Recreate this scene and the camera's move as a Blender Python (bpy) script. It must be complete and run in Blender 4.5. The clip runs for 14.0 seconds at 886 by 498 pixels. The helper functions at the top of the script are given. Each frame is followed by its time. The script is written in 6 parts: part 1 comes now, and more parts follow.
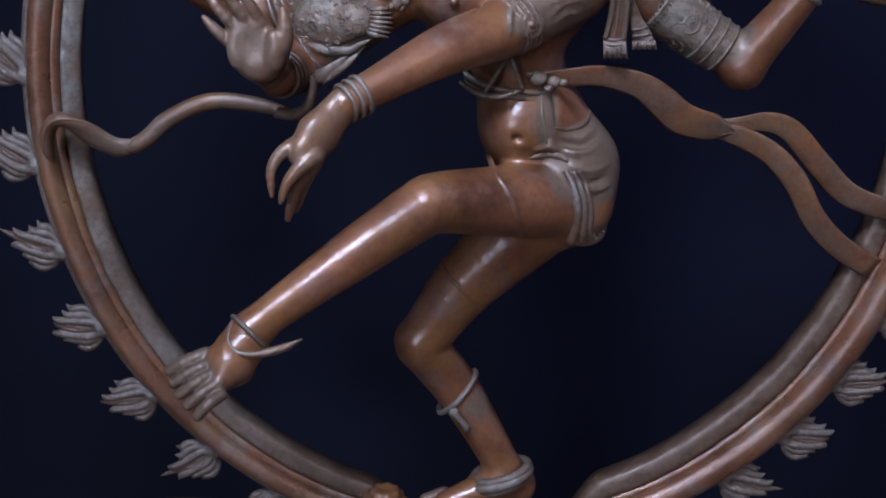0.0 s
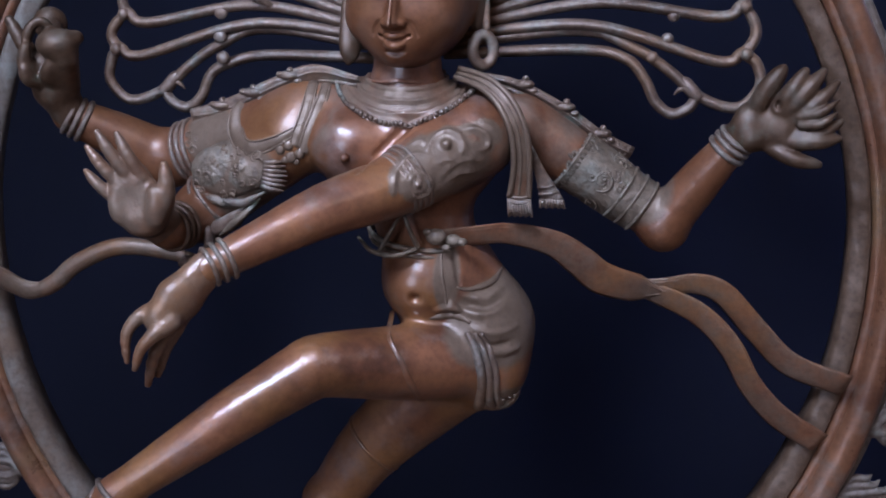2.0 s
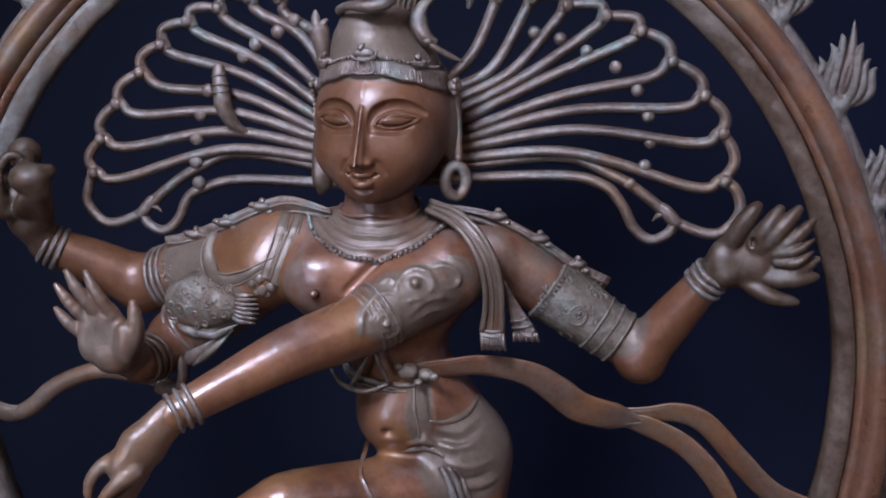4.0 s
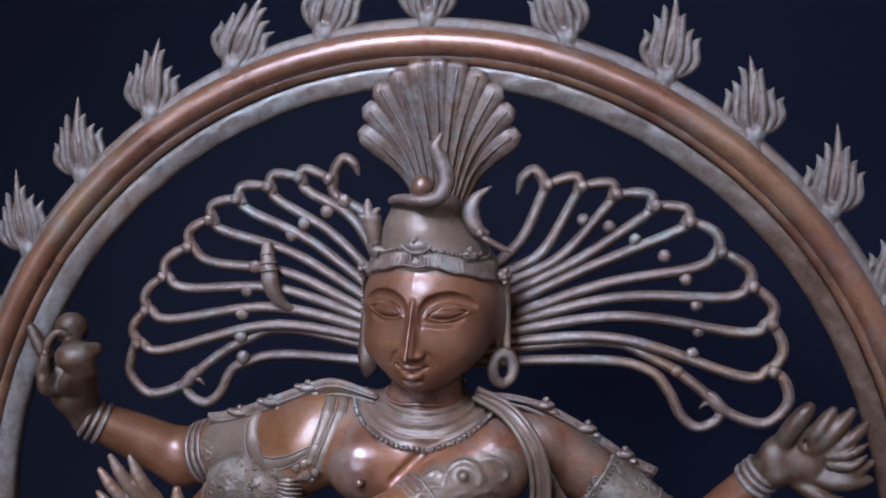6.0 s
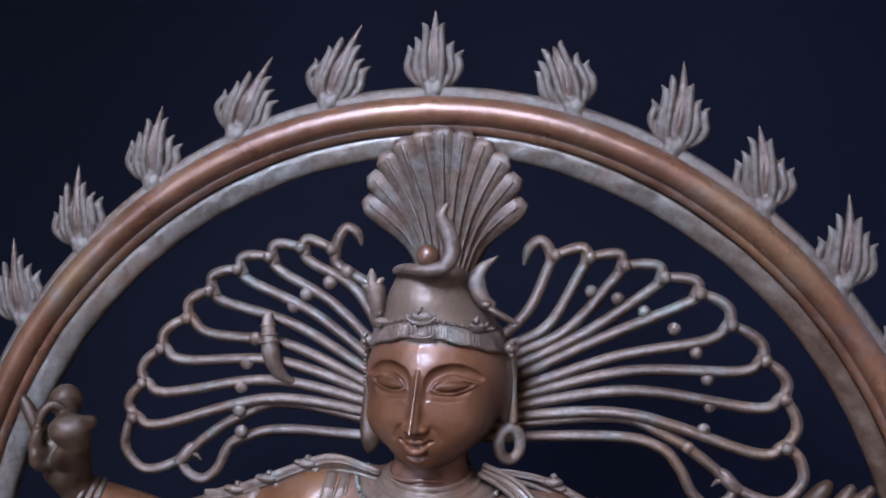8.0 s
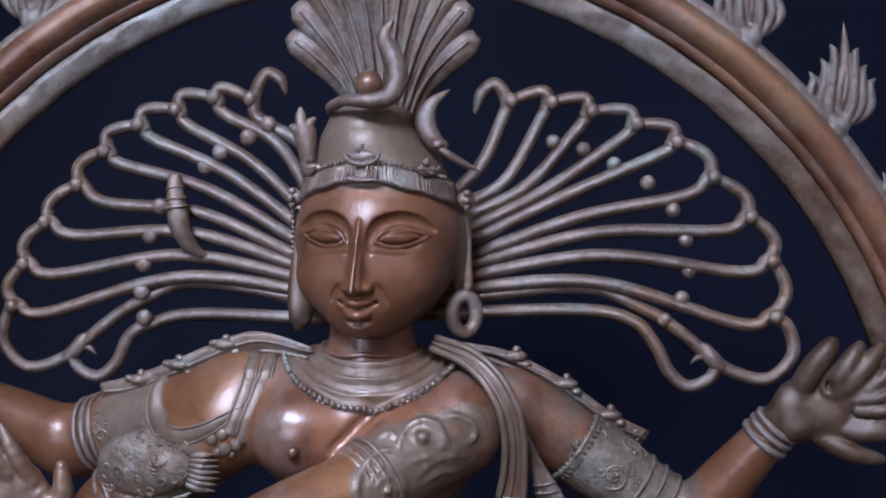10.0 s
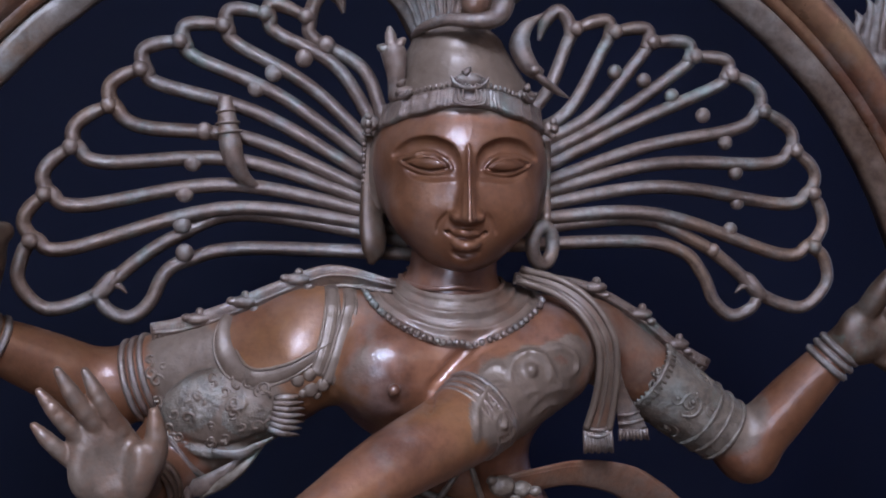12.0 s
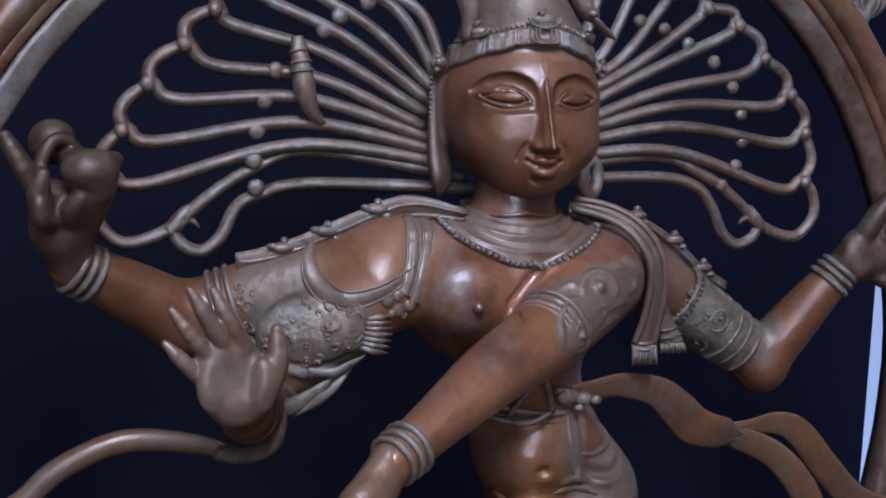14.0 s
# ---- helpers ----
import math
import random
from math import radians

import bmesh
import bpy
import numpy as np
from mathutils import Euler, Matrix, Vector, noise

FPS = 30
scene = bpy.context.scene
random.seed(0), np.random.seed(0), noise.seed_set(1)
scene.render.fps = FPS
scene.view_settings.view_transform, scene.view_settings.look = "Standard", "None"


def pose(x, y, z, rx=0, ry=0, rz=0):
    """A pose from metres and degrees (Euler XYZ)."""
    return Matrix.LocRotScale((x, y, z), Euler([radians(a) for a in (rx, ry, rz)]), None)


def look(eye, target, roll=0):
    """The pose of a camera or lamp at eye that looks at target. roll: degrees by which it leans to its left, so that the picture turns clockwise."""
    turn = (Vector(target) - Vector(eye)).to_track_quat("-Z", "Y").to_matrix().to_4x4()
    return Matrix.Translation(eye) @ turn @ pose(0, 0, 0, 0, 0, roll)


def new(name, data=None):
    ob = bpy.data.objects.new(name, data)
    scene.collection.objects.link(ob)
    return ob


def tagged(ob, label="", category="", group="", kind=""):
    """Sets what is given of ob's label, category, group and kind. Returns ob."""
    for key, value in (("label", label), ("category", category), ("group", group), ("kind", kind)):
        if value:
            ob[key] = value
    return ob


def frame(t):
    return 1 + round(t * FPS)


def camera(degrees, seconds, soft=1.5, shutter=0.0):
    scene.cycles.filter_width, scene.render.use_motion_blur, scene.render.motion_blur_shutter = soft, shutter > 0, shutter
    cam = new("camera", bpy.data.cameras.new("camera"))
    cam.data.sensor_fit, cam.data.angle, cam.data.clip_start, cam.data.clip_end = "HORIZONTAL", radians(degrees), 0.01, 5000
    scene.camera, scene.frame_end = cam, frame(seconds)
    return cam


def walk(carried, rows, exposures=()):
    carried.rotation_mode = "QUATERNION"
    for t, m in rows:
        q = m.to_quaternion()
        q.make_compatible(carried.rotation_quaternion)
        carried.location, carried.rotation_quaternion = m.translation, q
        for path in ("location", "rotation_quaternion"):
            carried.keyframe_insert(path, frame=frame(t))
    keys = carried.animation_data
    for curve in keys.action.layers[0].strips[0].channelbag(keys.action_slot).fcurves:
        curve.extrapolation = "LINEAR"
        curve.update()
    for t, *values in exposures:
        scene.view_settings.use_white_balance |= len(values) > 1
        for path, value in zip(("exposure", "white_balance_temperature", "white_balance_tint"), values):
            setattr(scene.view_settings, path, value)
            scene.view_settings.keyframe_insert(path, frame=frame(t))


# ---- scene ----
cam = camera(41.7, 14.0, soft=1.9)
METRES, EYE, TILT, LEAN, TURN = 1.3, 1.095, -17.8, 0.0, 0.0
ROWS = [
    (0.0, 0.0, 0.0, 0.0, -0.0, 0.0, -0.0),
    (0.5, 0.0547, 0.0101, 0.0123, 2.66, 0.88, -0.65),
    (1.0, 0.1072, 0.031, 0.0313, 4.92, 1.75, -1.13),
    (1.5, 0.1448, 0.0447, 0.0524, 6.3, 2.75, -1.47),
    (2.0, 0.1675, 0.0511, 0.07, 5.92, 3.53, -1.9),
    (4.5, 0.2111, 0.0592, 0.1719, 8.01, 5.11, -2.09),
    (5.0, 0.1963, 0.055, 0.1881, 8.12, 6.32, -2.56),
    (5.5, 0.1854, 0.0478, 0.2137, 7.98, 7.31, -2.9),
    (6.0, 0.178, 0.0499, 0.2285, 7.88, 8.51, -2.91),
    (6.5, 0.1745, 0.0436, 0.2435, 8.1, 9.45, -2.92),
    (7.0, 0.175, 0.0289, 0.2519, 8.12, 10.55, -3.18),
    (9.5, 0.1435, 0.1769, 0.1591, 4.78, 13.7, -1.97),
    (10.0, 0.1259, 0.2006, 0.1521, 2.72, 12.81, -1.27),
    (10.5, 0.093, 0.2107, 0.1497, 0.07, 11.92, -0.51),
    (11.0, 0.0375, 0.2184, 0.1476, -3.33, 11.27, 0.38),
    (11.5, -0.0209, 0.2303, 0.1467, -6.3, 10.68, 1.3),
    (12.0, -0.0772, 0.2379, 0.1467, -10.1, 10.24, 1.44),
    (12.5, -0.1197, 0.2266, 0.1435, -13.11, 10.35, 1.68),
    (13.0, -0.1601, 0.2204, 0.1401, -15.18, 10.22, 2.18),
    (13.5, -0.2026, 0.2232, 0.1317, -16.95, 10.34, 2.74),
    (14.0, -0.2332, 0.2331, 0.1103, -18.72, 9.25, 3.91),
]
EXPOSURES = [(0.0, -0.10), (2.2, -0.06), (4.5, 0.02), (7.0, 0.12), (9.5, 0.05), (11.0, -0.03), (12.5, -0.25), (14.0, -0.28)]
walk(cam, [(t, pose(-0.053, -1.256, EYE, TILT, LEAN, TURN) @ pose(METRES * x, METRES * y, METRES * z, 90 + pitch, roll, yaw))
           for t, x, y, z, yaw, pitch, roll in ROWS], EXPOSURES)

# ---- light ----
world = bpy.data.worlds.new("sky")
scene.world = world
world.use_nodes = True
sky = world.node_tree.nodes.new("ShaderNodeTexSky")
sky.sky_type, sky.sun_disc, sky.sun_elevation, sky.sun_rotation = "NISHITA", False, radians(35), radians(200)
world.node_tree.links.new(sky.outputs[0], world.node_tree.nodes["Background"].inputs[0])
world.node_tree.nodes["Background"].inputs[1].default_value = 0.12


def area_lamp(name, eye, target, size_x, size_y, watts, colour, spread=180):
    data = bpy.data.lights.new(name, "AREA")
    data.shape, data.size, data.size_y, data.energy, data.color = "RECTANGLE", size_x, size_y, watts, colour
    data.spread = radians(spread)
    lamp = new(name, data)
    lamp.matrix_world = look(eye, target)
    return lamp


# added key light, unseen, set by the highlights; its narrow spread dims the edges
area_lamp("upper_left_key_light", (-0.38, -1.48, 2.42), (0.02, 0.0, 0.96), 0.75, 0.5, 14, (0.52, 0.67, 1.0), 55)
area_lamp("window_daylight", (-1.20, -3.35, 1.55), (0.0, 0.0, 1.0), 0.95, 1.10, 62, (0.53, 0.67, 1.0))
# added warm fill from the right, in place of bounce; no fitting is known there
area_lamp("warm_fill_light", (1.3, -1.7, 2.58), (0.1, 0.0, 0.9), 1.0, 1.0, 11, (1.0, 0.80, 0.72))


# ---- materials ----
def material(name):
    m = bpy.data.materials.new(name)
    m.use_nodes = True
    return m, m.node_tree.nodes, m.node_tree.links, m.node_tree.nodes["Principled BSDF"]


def noise_node(nodes, links, scale, detail=4.0, rough=0.55, coords=None):
    n = nodes.new("ShaderNodeTexNoise")
    n.inputs["Scale"].default_value, n.inputs["Detail"].default_value, n.inputs["Roughness"].default_value = scale, detail, rough
    if coords is not None:
        links.new(coords, n.inputs["Vector"])
    return n


def ramp_node(nodes, links, value, stops):
    r = nodes.new("ShaderNodeValToRGB")
    while len(r.color_ramp.elements) < len(stops):
        r.color_ramp.elements.new(0.5)
    for e, (at, col) in zip(r.color_ramp.elements, stops):
        e.position, e.color = at, (*col, 1.0)
    links.new(value, r.inputs[0])
    return r


def bumped(nodes, links, bsdf, value, strength, distance):
    b = nodes.new("ShaderNodeBump")
    b.inputs["Strength"].default_value, b.inputs["Distance"].default_value = strength, distance
    links.new(value, b.inputs["Height"])
    links.new(b.outputs[0], bsdf.inputs["Normal"])
    return b


def bronze(name, dark, mid, patina, cover, rough_lo, rough_hi, metallic, bump, fine=900.0, wax=0.35, rubbed=None, green=0, grit=0.55, gloss=0.2, patch=34.0, gold=None, dent=3.0, sheen=0.5):
    """Cast bronze: brown metal with blotches at two scales, a grey bloom in patches, fine casting grain and a waxed sheen."""
    m, nodes, links, bsdf = material(name)
    co = nodes.new("ShaderNodeTexCoord").outputs["Object"]
    big = noise_node(nodes, links, 13.0, 5.0, 0.6, co)
    middle = noise_node(nodes, links, patch, 6.0, 0.68, co)
    small = noise_node(nodes, links, 150.0, 4.0, 0.6, co)
    tone = ramp_node(nodes, links, big.outputs[0], [(0.34, dark), (0.66, mid)])
    if gold:
        warm = noise_node(nodes, links, 8.0, 4.0, 0.55, co)
        golden = ramp_node(nodes, links, warm.outputs[0], [(0.50, (0, 0, 0)), (0.66, (0.8, 0.8, 0.8))])
        blend = nodes.new("ShaderNodeMix")
        blend.data_type = "RGBA"
        links.new(golden.outputs[0], blend.inputs[0])
        links.new(tone.outputs[0], blend.inputs[6])
        blend.inputs[7].default_value = (*gold, 1.0)
    base = blend.outputs[2] if gold else tone.outputs[0]
    bloom = ramp_node(nodes, links, middle.outputs[0], [(0.62 - 0.30 * cover, (0, 0, 0)), (0.80 - 0.20 * cover, (0.85, 0.85, 0.85))])
    mix = nodes.new("ShaderNodeMix")
    mix.data_type = "RGBA"
    links.new(bloom.outputs[0], mix.inputs[0])
    links.new(base, mix.inputs[6])
    mix.inputs[7].default_value = (*patina, 1.0)
    if rubbed:
        # dull brown-grey where the polish has gone, with a ragged edge
        worn = nodes.new("ShaderNodeAttribute")
        worn.attribute_name = "worn"
        ragged = nodes.new("ShaderNodeMath")
        ragged.operation = "MULTIPLY_ADD"
        links.new(middle.outputs[0], ragged.inputs[0])
        ragged.inputs[1].default_value = 0.9
        links.new(worn.outputs["Fac"], ragged.inputs[2])
        share = ramp_node(nodes, links, ragged.outputs[0], [(0.66, (0, 0, 0)), (0.98, (1, 1, 1))])
        shade = ramp_node(nodes, links, big.outputs[0], [(0.30, rubbed[0]), (0.70, rubbed[1])])
        over = nodes.new("ShaderNodeMix")
        over.data_type = "RGBA"
        links.new(share.outputs[0], over.inputs[0])
        links.new(mix.outputs[2], over.inputs[6])
        links.new(shade.outputs[0], over.inputs[7])
        mix = over
        # darkened places (negative worn): unpolished on the figure, browner on the arch band
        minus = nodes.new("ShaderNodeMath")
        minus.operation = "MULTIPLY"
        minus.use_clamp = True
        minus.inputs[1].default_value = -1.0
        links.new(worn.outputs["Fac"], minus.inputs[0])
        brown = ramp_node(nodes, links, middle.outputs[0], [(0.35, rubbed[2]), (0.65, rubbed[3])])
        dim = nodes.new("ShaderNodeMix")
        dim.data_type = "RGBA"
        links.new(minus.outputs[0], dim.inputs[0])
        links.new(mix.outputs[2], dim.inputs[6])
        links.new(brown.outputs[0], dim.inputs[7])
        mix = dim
        thin = nodes.new("ShaderNodeMapRange")
        thin.inputs["To Min"].default_value, thin.inputs["To Max"].default_value = wax, wax * 0.08
        links.new(share.outputs[0], thin.inputs["Value"])
        less = nodes.new("ShaderNodeMapRange")
        less.inputs["To Min"].default_value, less.inputs["To Max"].default_value = 1.0, 0.0
        links.new(minus.outputs[0], less.inputs["Value"])
        coat = nodes.new("ShaderNodeMath")
        coat.operation = "MULTIPLY"
        links.new(thin.outputs[0], coat.inputs[0])
        links.new(less.outputs[0], coat.inputs[1])
        links.new(coat.outputs[0], bsdf.inputs["Coat Weight"])
    if green:
        # traces of verdigris
        third = noise_node(nodes, links, 21.0, 7.0, 0.7, co)
        trace = ramp_node(nodes, links, third.outputs[0], [(0.60 - 0.07 * (green - 1), (0, 0, 0)), (0.72 - 0.06 * (green - 1), (0.5, 0.5, 0.5))])
        tint = nodes.new("ShaderNodeMix")
        tint.data_type = "RGBA"
        links.new(trace.outputs[0], tint.inputs[0])
        links.new(mix.outputs[2], tint.inputs[6])
        tint.inputs[7].default_value = (0.098, 0.150, 0.120, 1.0)
        mix = tint
    specks = ramp_node(nodes, links, small.outputs[0], [(0.36, (0.55, 0.5, 0.48)), (0.52, (1, 1, 1)), (0.70, (1.25, 1.25, 1.25))])
    times = nodes.new("ShaderNodeMix")
    times.data_type, times.blend_type = "RGBA", "MULTIPLY"
    times.inputs[0].default_value = grit
    links.new(mix.outputs[2], times.inputs[6])
    links.new(specks.outputs[0], times.inputs[7])
    links.new(times.outputs[2], bsdf.inputs["Base Color"])
    rr = nodes.new("ShaderNodeMapRange")
    rr.inputs["From Min"].default_value, rr.inputs["From Max"].default_value = 0.3, 0.7
    rr.inputs["To Min"].default_value, rr.inputs["To Max"].default_value = rough_lo, rough_hi
    links.new(middle.outputs[0], rr.inputs["Value"])
    links.new(rr.outputs[0], bsdf.inputs["Roughness"])
    bsdf.inputs["Metallic"].default_value = metallic
    bsdf.inputs["Specular IOR Level"].default_value = sheen
    bsdf.inputs["Coat Weight"].default_value = wax
    bsdf.inputs["Coat Roughness"].default_value = gloss
    grain = noise_node(nodes, links, fine, 3.0, 0.6, co)
    add = nodes.new("ShaderNodeMath")
    add.operation = "ADD"
    links.new(grain.outputs[0], add.inputs[0])
    links.new(small.outputs[0], add.inputs[1])
    dents = nodes.new("ShaderNodeMath")
    dents.operation = "MULTIPLY_ADD"
    links.new(middle.outputs[0], dents.inputs[0])
    dents.inputs[1].default_value = dent
    links.new(add.outputs[0], dents.inputs[2])
    height = dents.outputs[0]
    if rubbed:
        fine_work = noise_node(nodes, links, 115.0, 2.0, 0.5, co)
        deep = nodes.new("ShaderNodeMath")
        deep.operation = "MULTIPLY"
        links.new(share.outputs[0], deep.inputs[0])
        links.new(fine_work.outputs[0], deep.inputs[1])
        total = nodes.new("ShaderNodeMath")
        total.operation = "MULTIPLY_ADD"
        links.new(deep.outputs[0], total.inputs[0])
        total.inputs[1].default_value = 9.0
        links.new(height, total.inputs[2])
        height = total.outputs[0]
    relief = bumped(nodes, links, bsdf, height, bump, 0.0012)
    links.new(relief.outputs[0], bsdf.inputs["Coat Normal"])
    return m


SKIN = bronze("polished_bronze", (0.064, 0.0200, 0.0090), (0.192, 0.071, 0.033), (0.150, 0.087, 0.068), 0.34, 0.38, 0.54, 0.30, 0.115, wax=0.56,
              rubbed=((0.088, 0.052, 0.034), (0.142, 0.092, 0.064), (0.066, 0.022, 0.0085), (0.128, 0.049, 0.020)), grit=0.36, gloss=0.15, patch=21.0, gold=(0.200, 0.082, 0.028), dent=13.0, sheen=0.3)
DULL = bronze("weathered_bronze", (0.080, 0.047, 0.033), (0.158, 0.100, 0.073), (0.174, 0.157, 0.135), 0.40, 0.30, 0.52, 0.34, 0.55, wax=0.34, gloss=0.22, green=1.35, grit=0.75, dent=2.6, sheen=0.38, gold=(0.165, 0.088, 0.050))
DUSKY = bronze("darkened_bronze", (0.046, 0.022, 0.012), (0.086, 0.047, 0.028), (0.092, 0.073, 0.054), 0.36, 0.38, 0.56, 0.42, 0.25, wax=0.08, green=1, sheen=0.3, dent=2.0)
GREY = bronze("grey_patinated_bronze", (0.092, 0.060, 0.044), (0.150, 0.109, 0.086), (0.168, 0.150, 0.128), 0.42, 0.34, 0.58, 0.28, 0.65, wax=0.12, green=1.3, grit=0.75, dent=2.6, gold=(0.140, 0.080, 0.050))
COPPER = bronze("rubbed_copper_bronze", (0.098, 0.036, 0.019), (0.215, 0.088, 0.045), (0.175, 0.125, 0.098), 0.40, 0.24, 0.40, 0.38, 0.28, wax=0.45, grit=0.4, patch=22.0, gold=(0.205, 0.108, 0.050))
CHASED = bronze("chased_bronze", (0.082, 0.055, 0.038), (0.142, 0.100, 0.071), (0.156, 0.140, 0.112), 0.44, 0.36, 0.60, 0.26, 0.68, 300.0, wax=0.06, green=1.4, grit=0.8, dent=2.6, sheen=0.3, gold=(0.135, 0.075, 0.043))
BAND = bronze("engraved_band_bronze", (0.096, 0.071, 0.056), (0.168, 0.132, 0.108), (0.190, 0.180, 0.158), 0.45, 0.32, 0.52, 0.32, 0.35, 170.0, dent=1.5, gold=(0.155, 0.092, 0.058),
              rubbed=((0.100, 0.074, 0.058), (0.150, 0.116, 0.094), (0.068, 0.034, 0.019), (0.118, 0.067, 0.042)))


def plain(name, low, high, scale, rough, bump=0.1, distance=0.002):
    m, nodes, links, bsdf = material(name)
    co = nodes.new("ShaderNodeTexCoord").outputs["Object"]
    n1 = noise_node(nodes, links, scale, 5.0, 0.6, co)
    n2 = noise_node(nodes, links, scale * 14, 3.0, 0.6, co)
    tone = ramp_node(nodes, links, n1.outputs[0], [(0.3, low), (0.7, high)])
    links.new(tone.outputs[0], bsdf.inputs["Base Color"])
    bsdf.inputs["Roughness"].default_value = rough
    bumped(nodes, links, bsdf, n2.outputs[0], bump, distance)
    return m


CLOTH = plain("navy_cloth", (0.0038, 0.0040, 0.0074), (0.0052, 0.0054, 0.0105), 2.0, 0.9, 0.3, 0.001)
PLASTER = plain("warm_plaster", (0.44, 0.40, 0.36), (0.50, 0.45, 0.41), 1.5, 0.85)
WHITE = plain("white_paint", (0.74, 0.75, 0.78), (0.82, 0.82, 0.84), 1.5, 0.7)
CLOTH.node_tree.nodes["Principled BSDF"].inputs["Specular IOR Level"].default_value = 0.12
thin = CLOTH.node_tree.nodes.new("ShaderNodeBsdfTranslucent")
thin.inputs["Color"].default_value = (0.0058, 0.0115, 0.044, 1.0)
both = CLOTH.node_tree.nodes.new("ShaderNodeAddShader")
CLOTH.node_tree.links.new(CLOTH.node_tree.nodes["Principled BSDF"].outputs[0], both.inputs[0])
CLOTH.node_tree.links.new(thin.outputs[0], both.inputs[1])
CLOTH.node_tree.links.new(both.outputs[0], CLOTH.node_tree.nodes["Material Output"].inputs["Surface"])
DAYLIGHT = material("daylight")[0]
DAYLIGHT.node_tree.nodes["Principled BSDF"].inputs["Base Color"].default_value = (0.5, 0.6, 0.8, 1.0)
DAYLIGHT.node_tree.nodes["Principled BSDF"].inputs["Emission Color"].default_value = (0.40, 0.56, 1.0, 1.0)
DAYLIGHT.node_tree.nodes["Principled BSDF"].inputs["Emission Strength"].default_value = 0.62
WOOD = plain("brown_floorboard", (0.16, 0.085, 0.045), (0.26, 0.145, 0.08), 3.0, 0.4)
STONE = plain("dark_plinth_paint", (0.02, 0.02, 0.022), (0.035, 0.034, 0.035), 4.0, 0.6)


# ---- mesh tools ----
def vec(*a):
    return np.array(a, dtype=float)


def unit(v):
    v = np.asarray(v, float)
    return v / (np.linalg.norm(v) + 1e-12)


def spline(points, n=24):
    """A smooth run of n + 1 places through the points (Catmull-Rom)."""
    p = np.asarray(points, float)
    p = np.vstack([2 * p[0] - p[1], p, 2 * p[-1] - p[-2]])
    u = np.linspace(0, len(p) - 3 - 1e-9, n + 1)
    i = u.astype(int)
    f = (u - i)[:, None]
    a, b, c, d = p[i], p[i + 1], p[i + 2], p[i + 3]
    return 0.5 * (2 * b + (c - a) * f + (2 * a - 5 * b + 4 * c - d) * f ** 2 + (3 * b - a - 3 * c + d) * f ** 3)


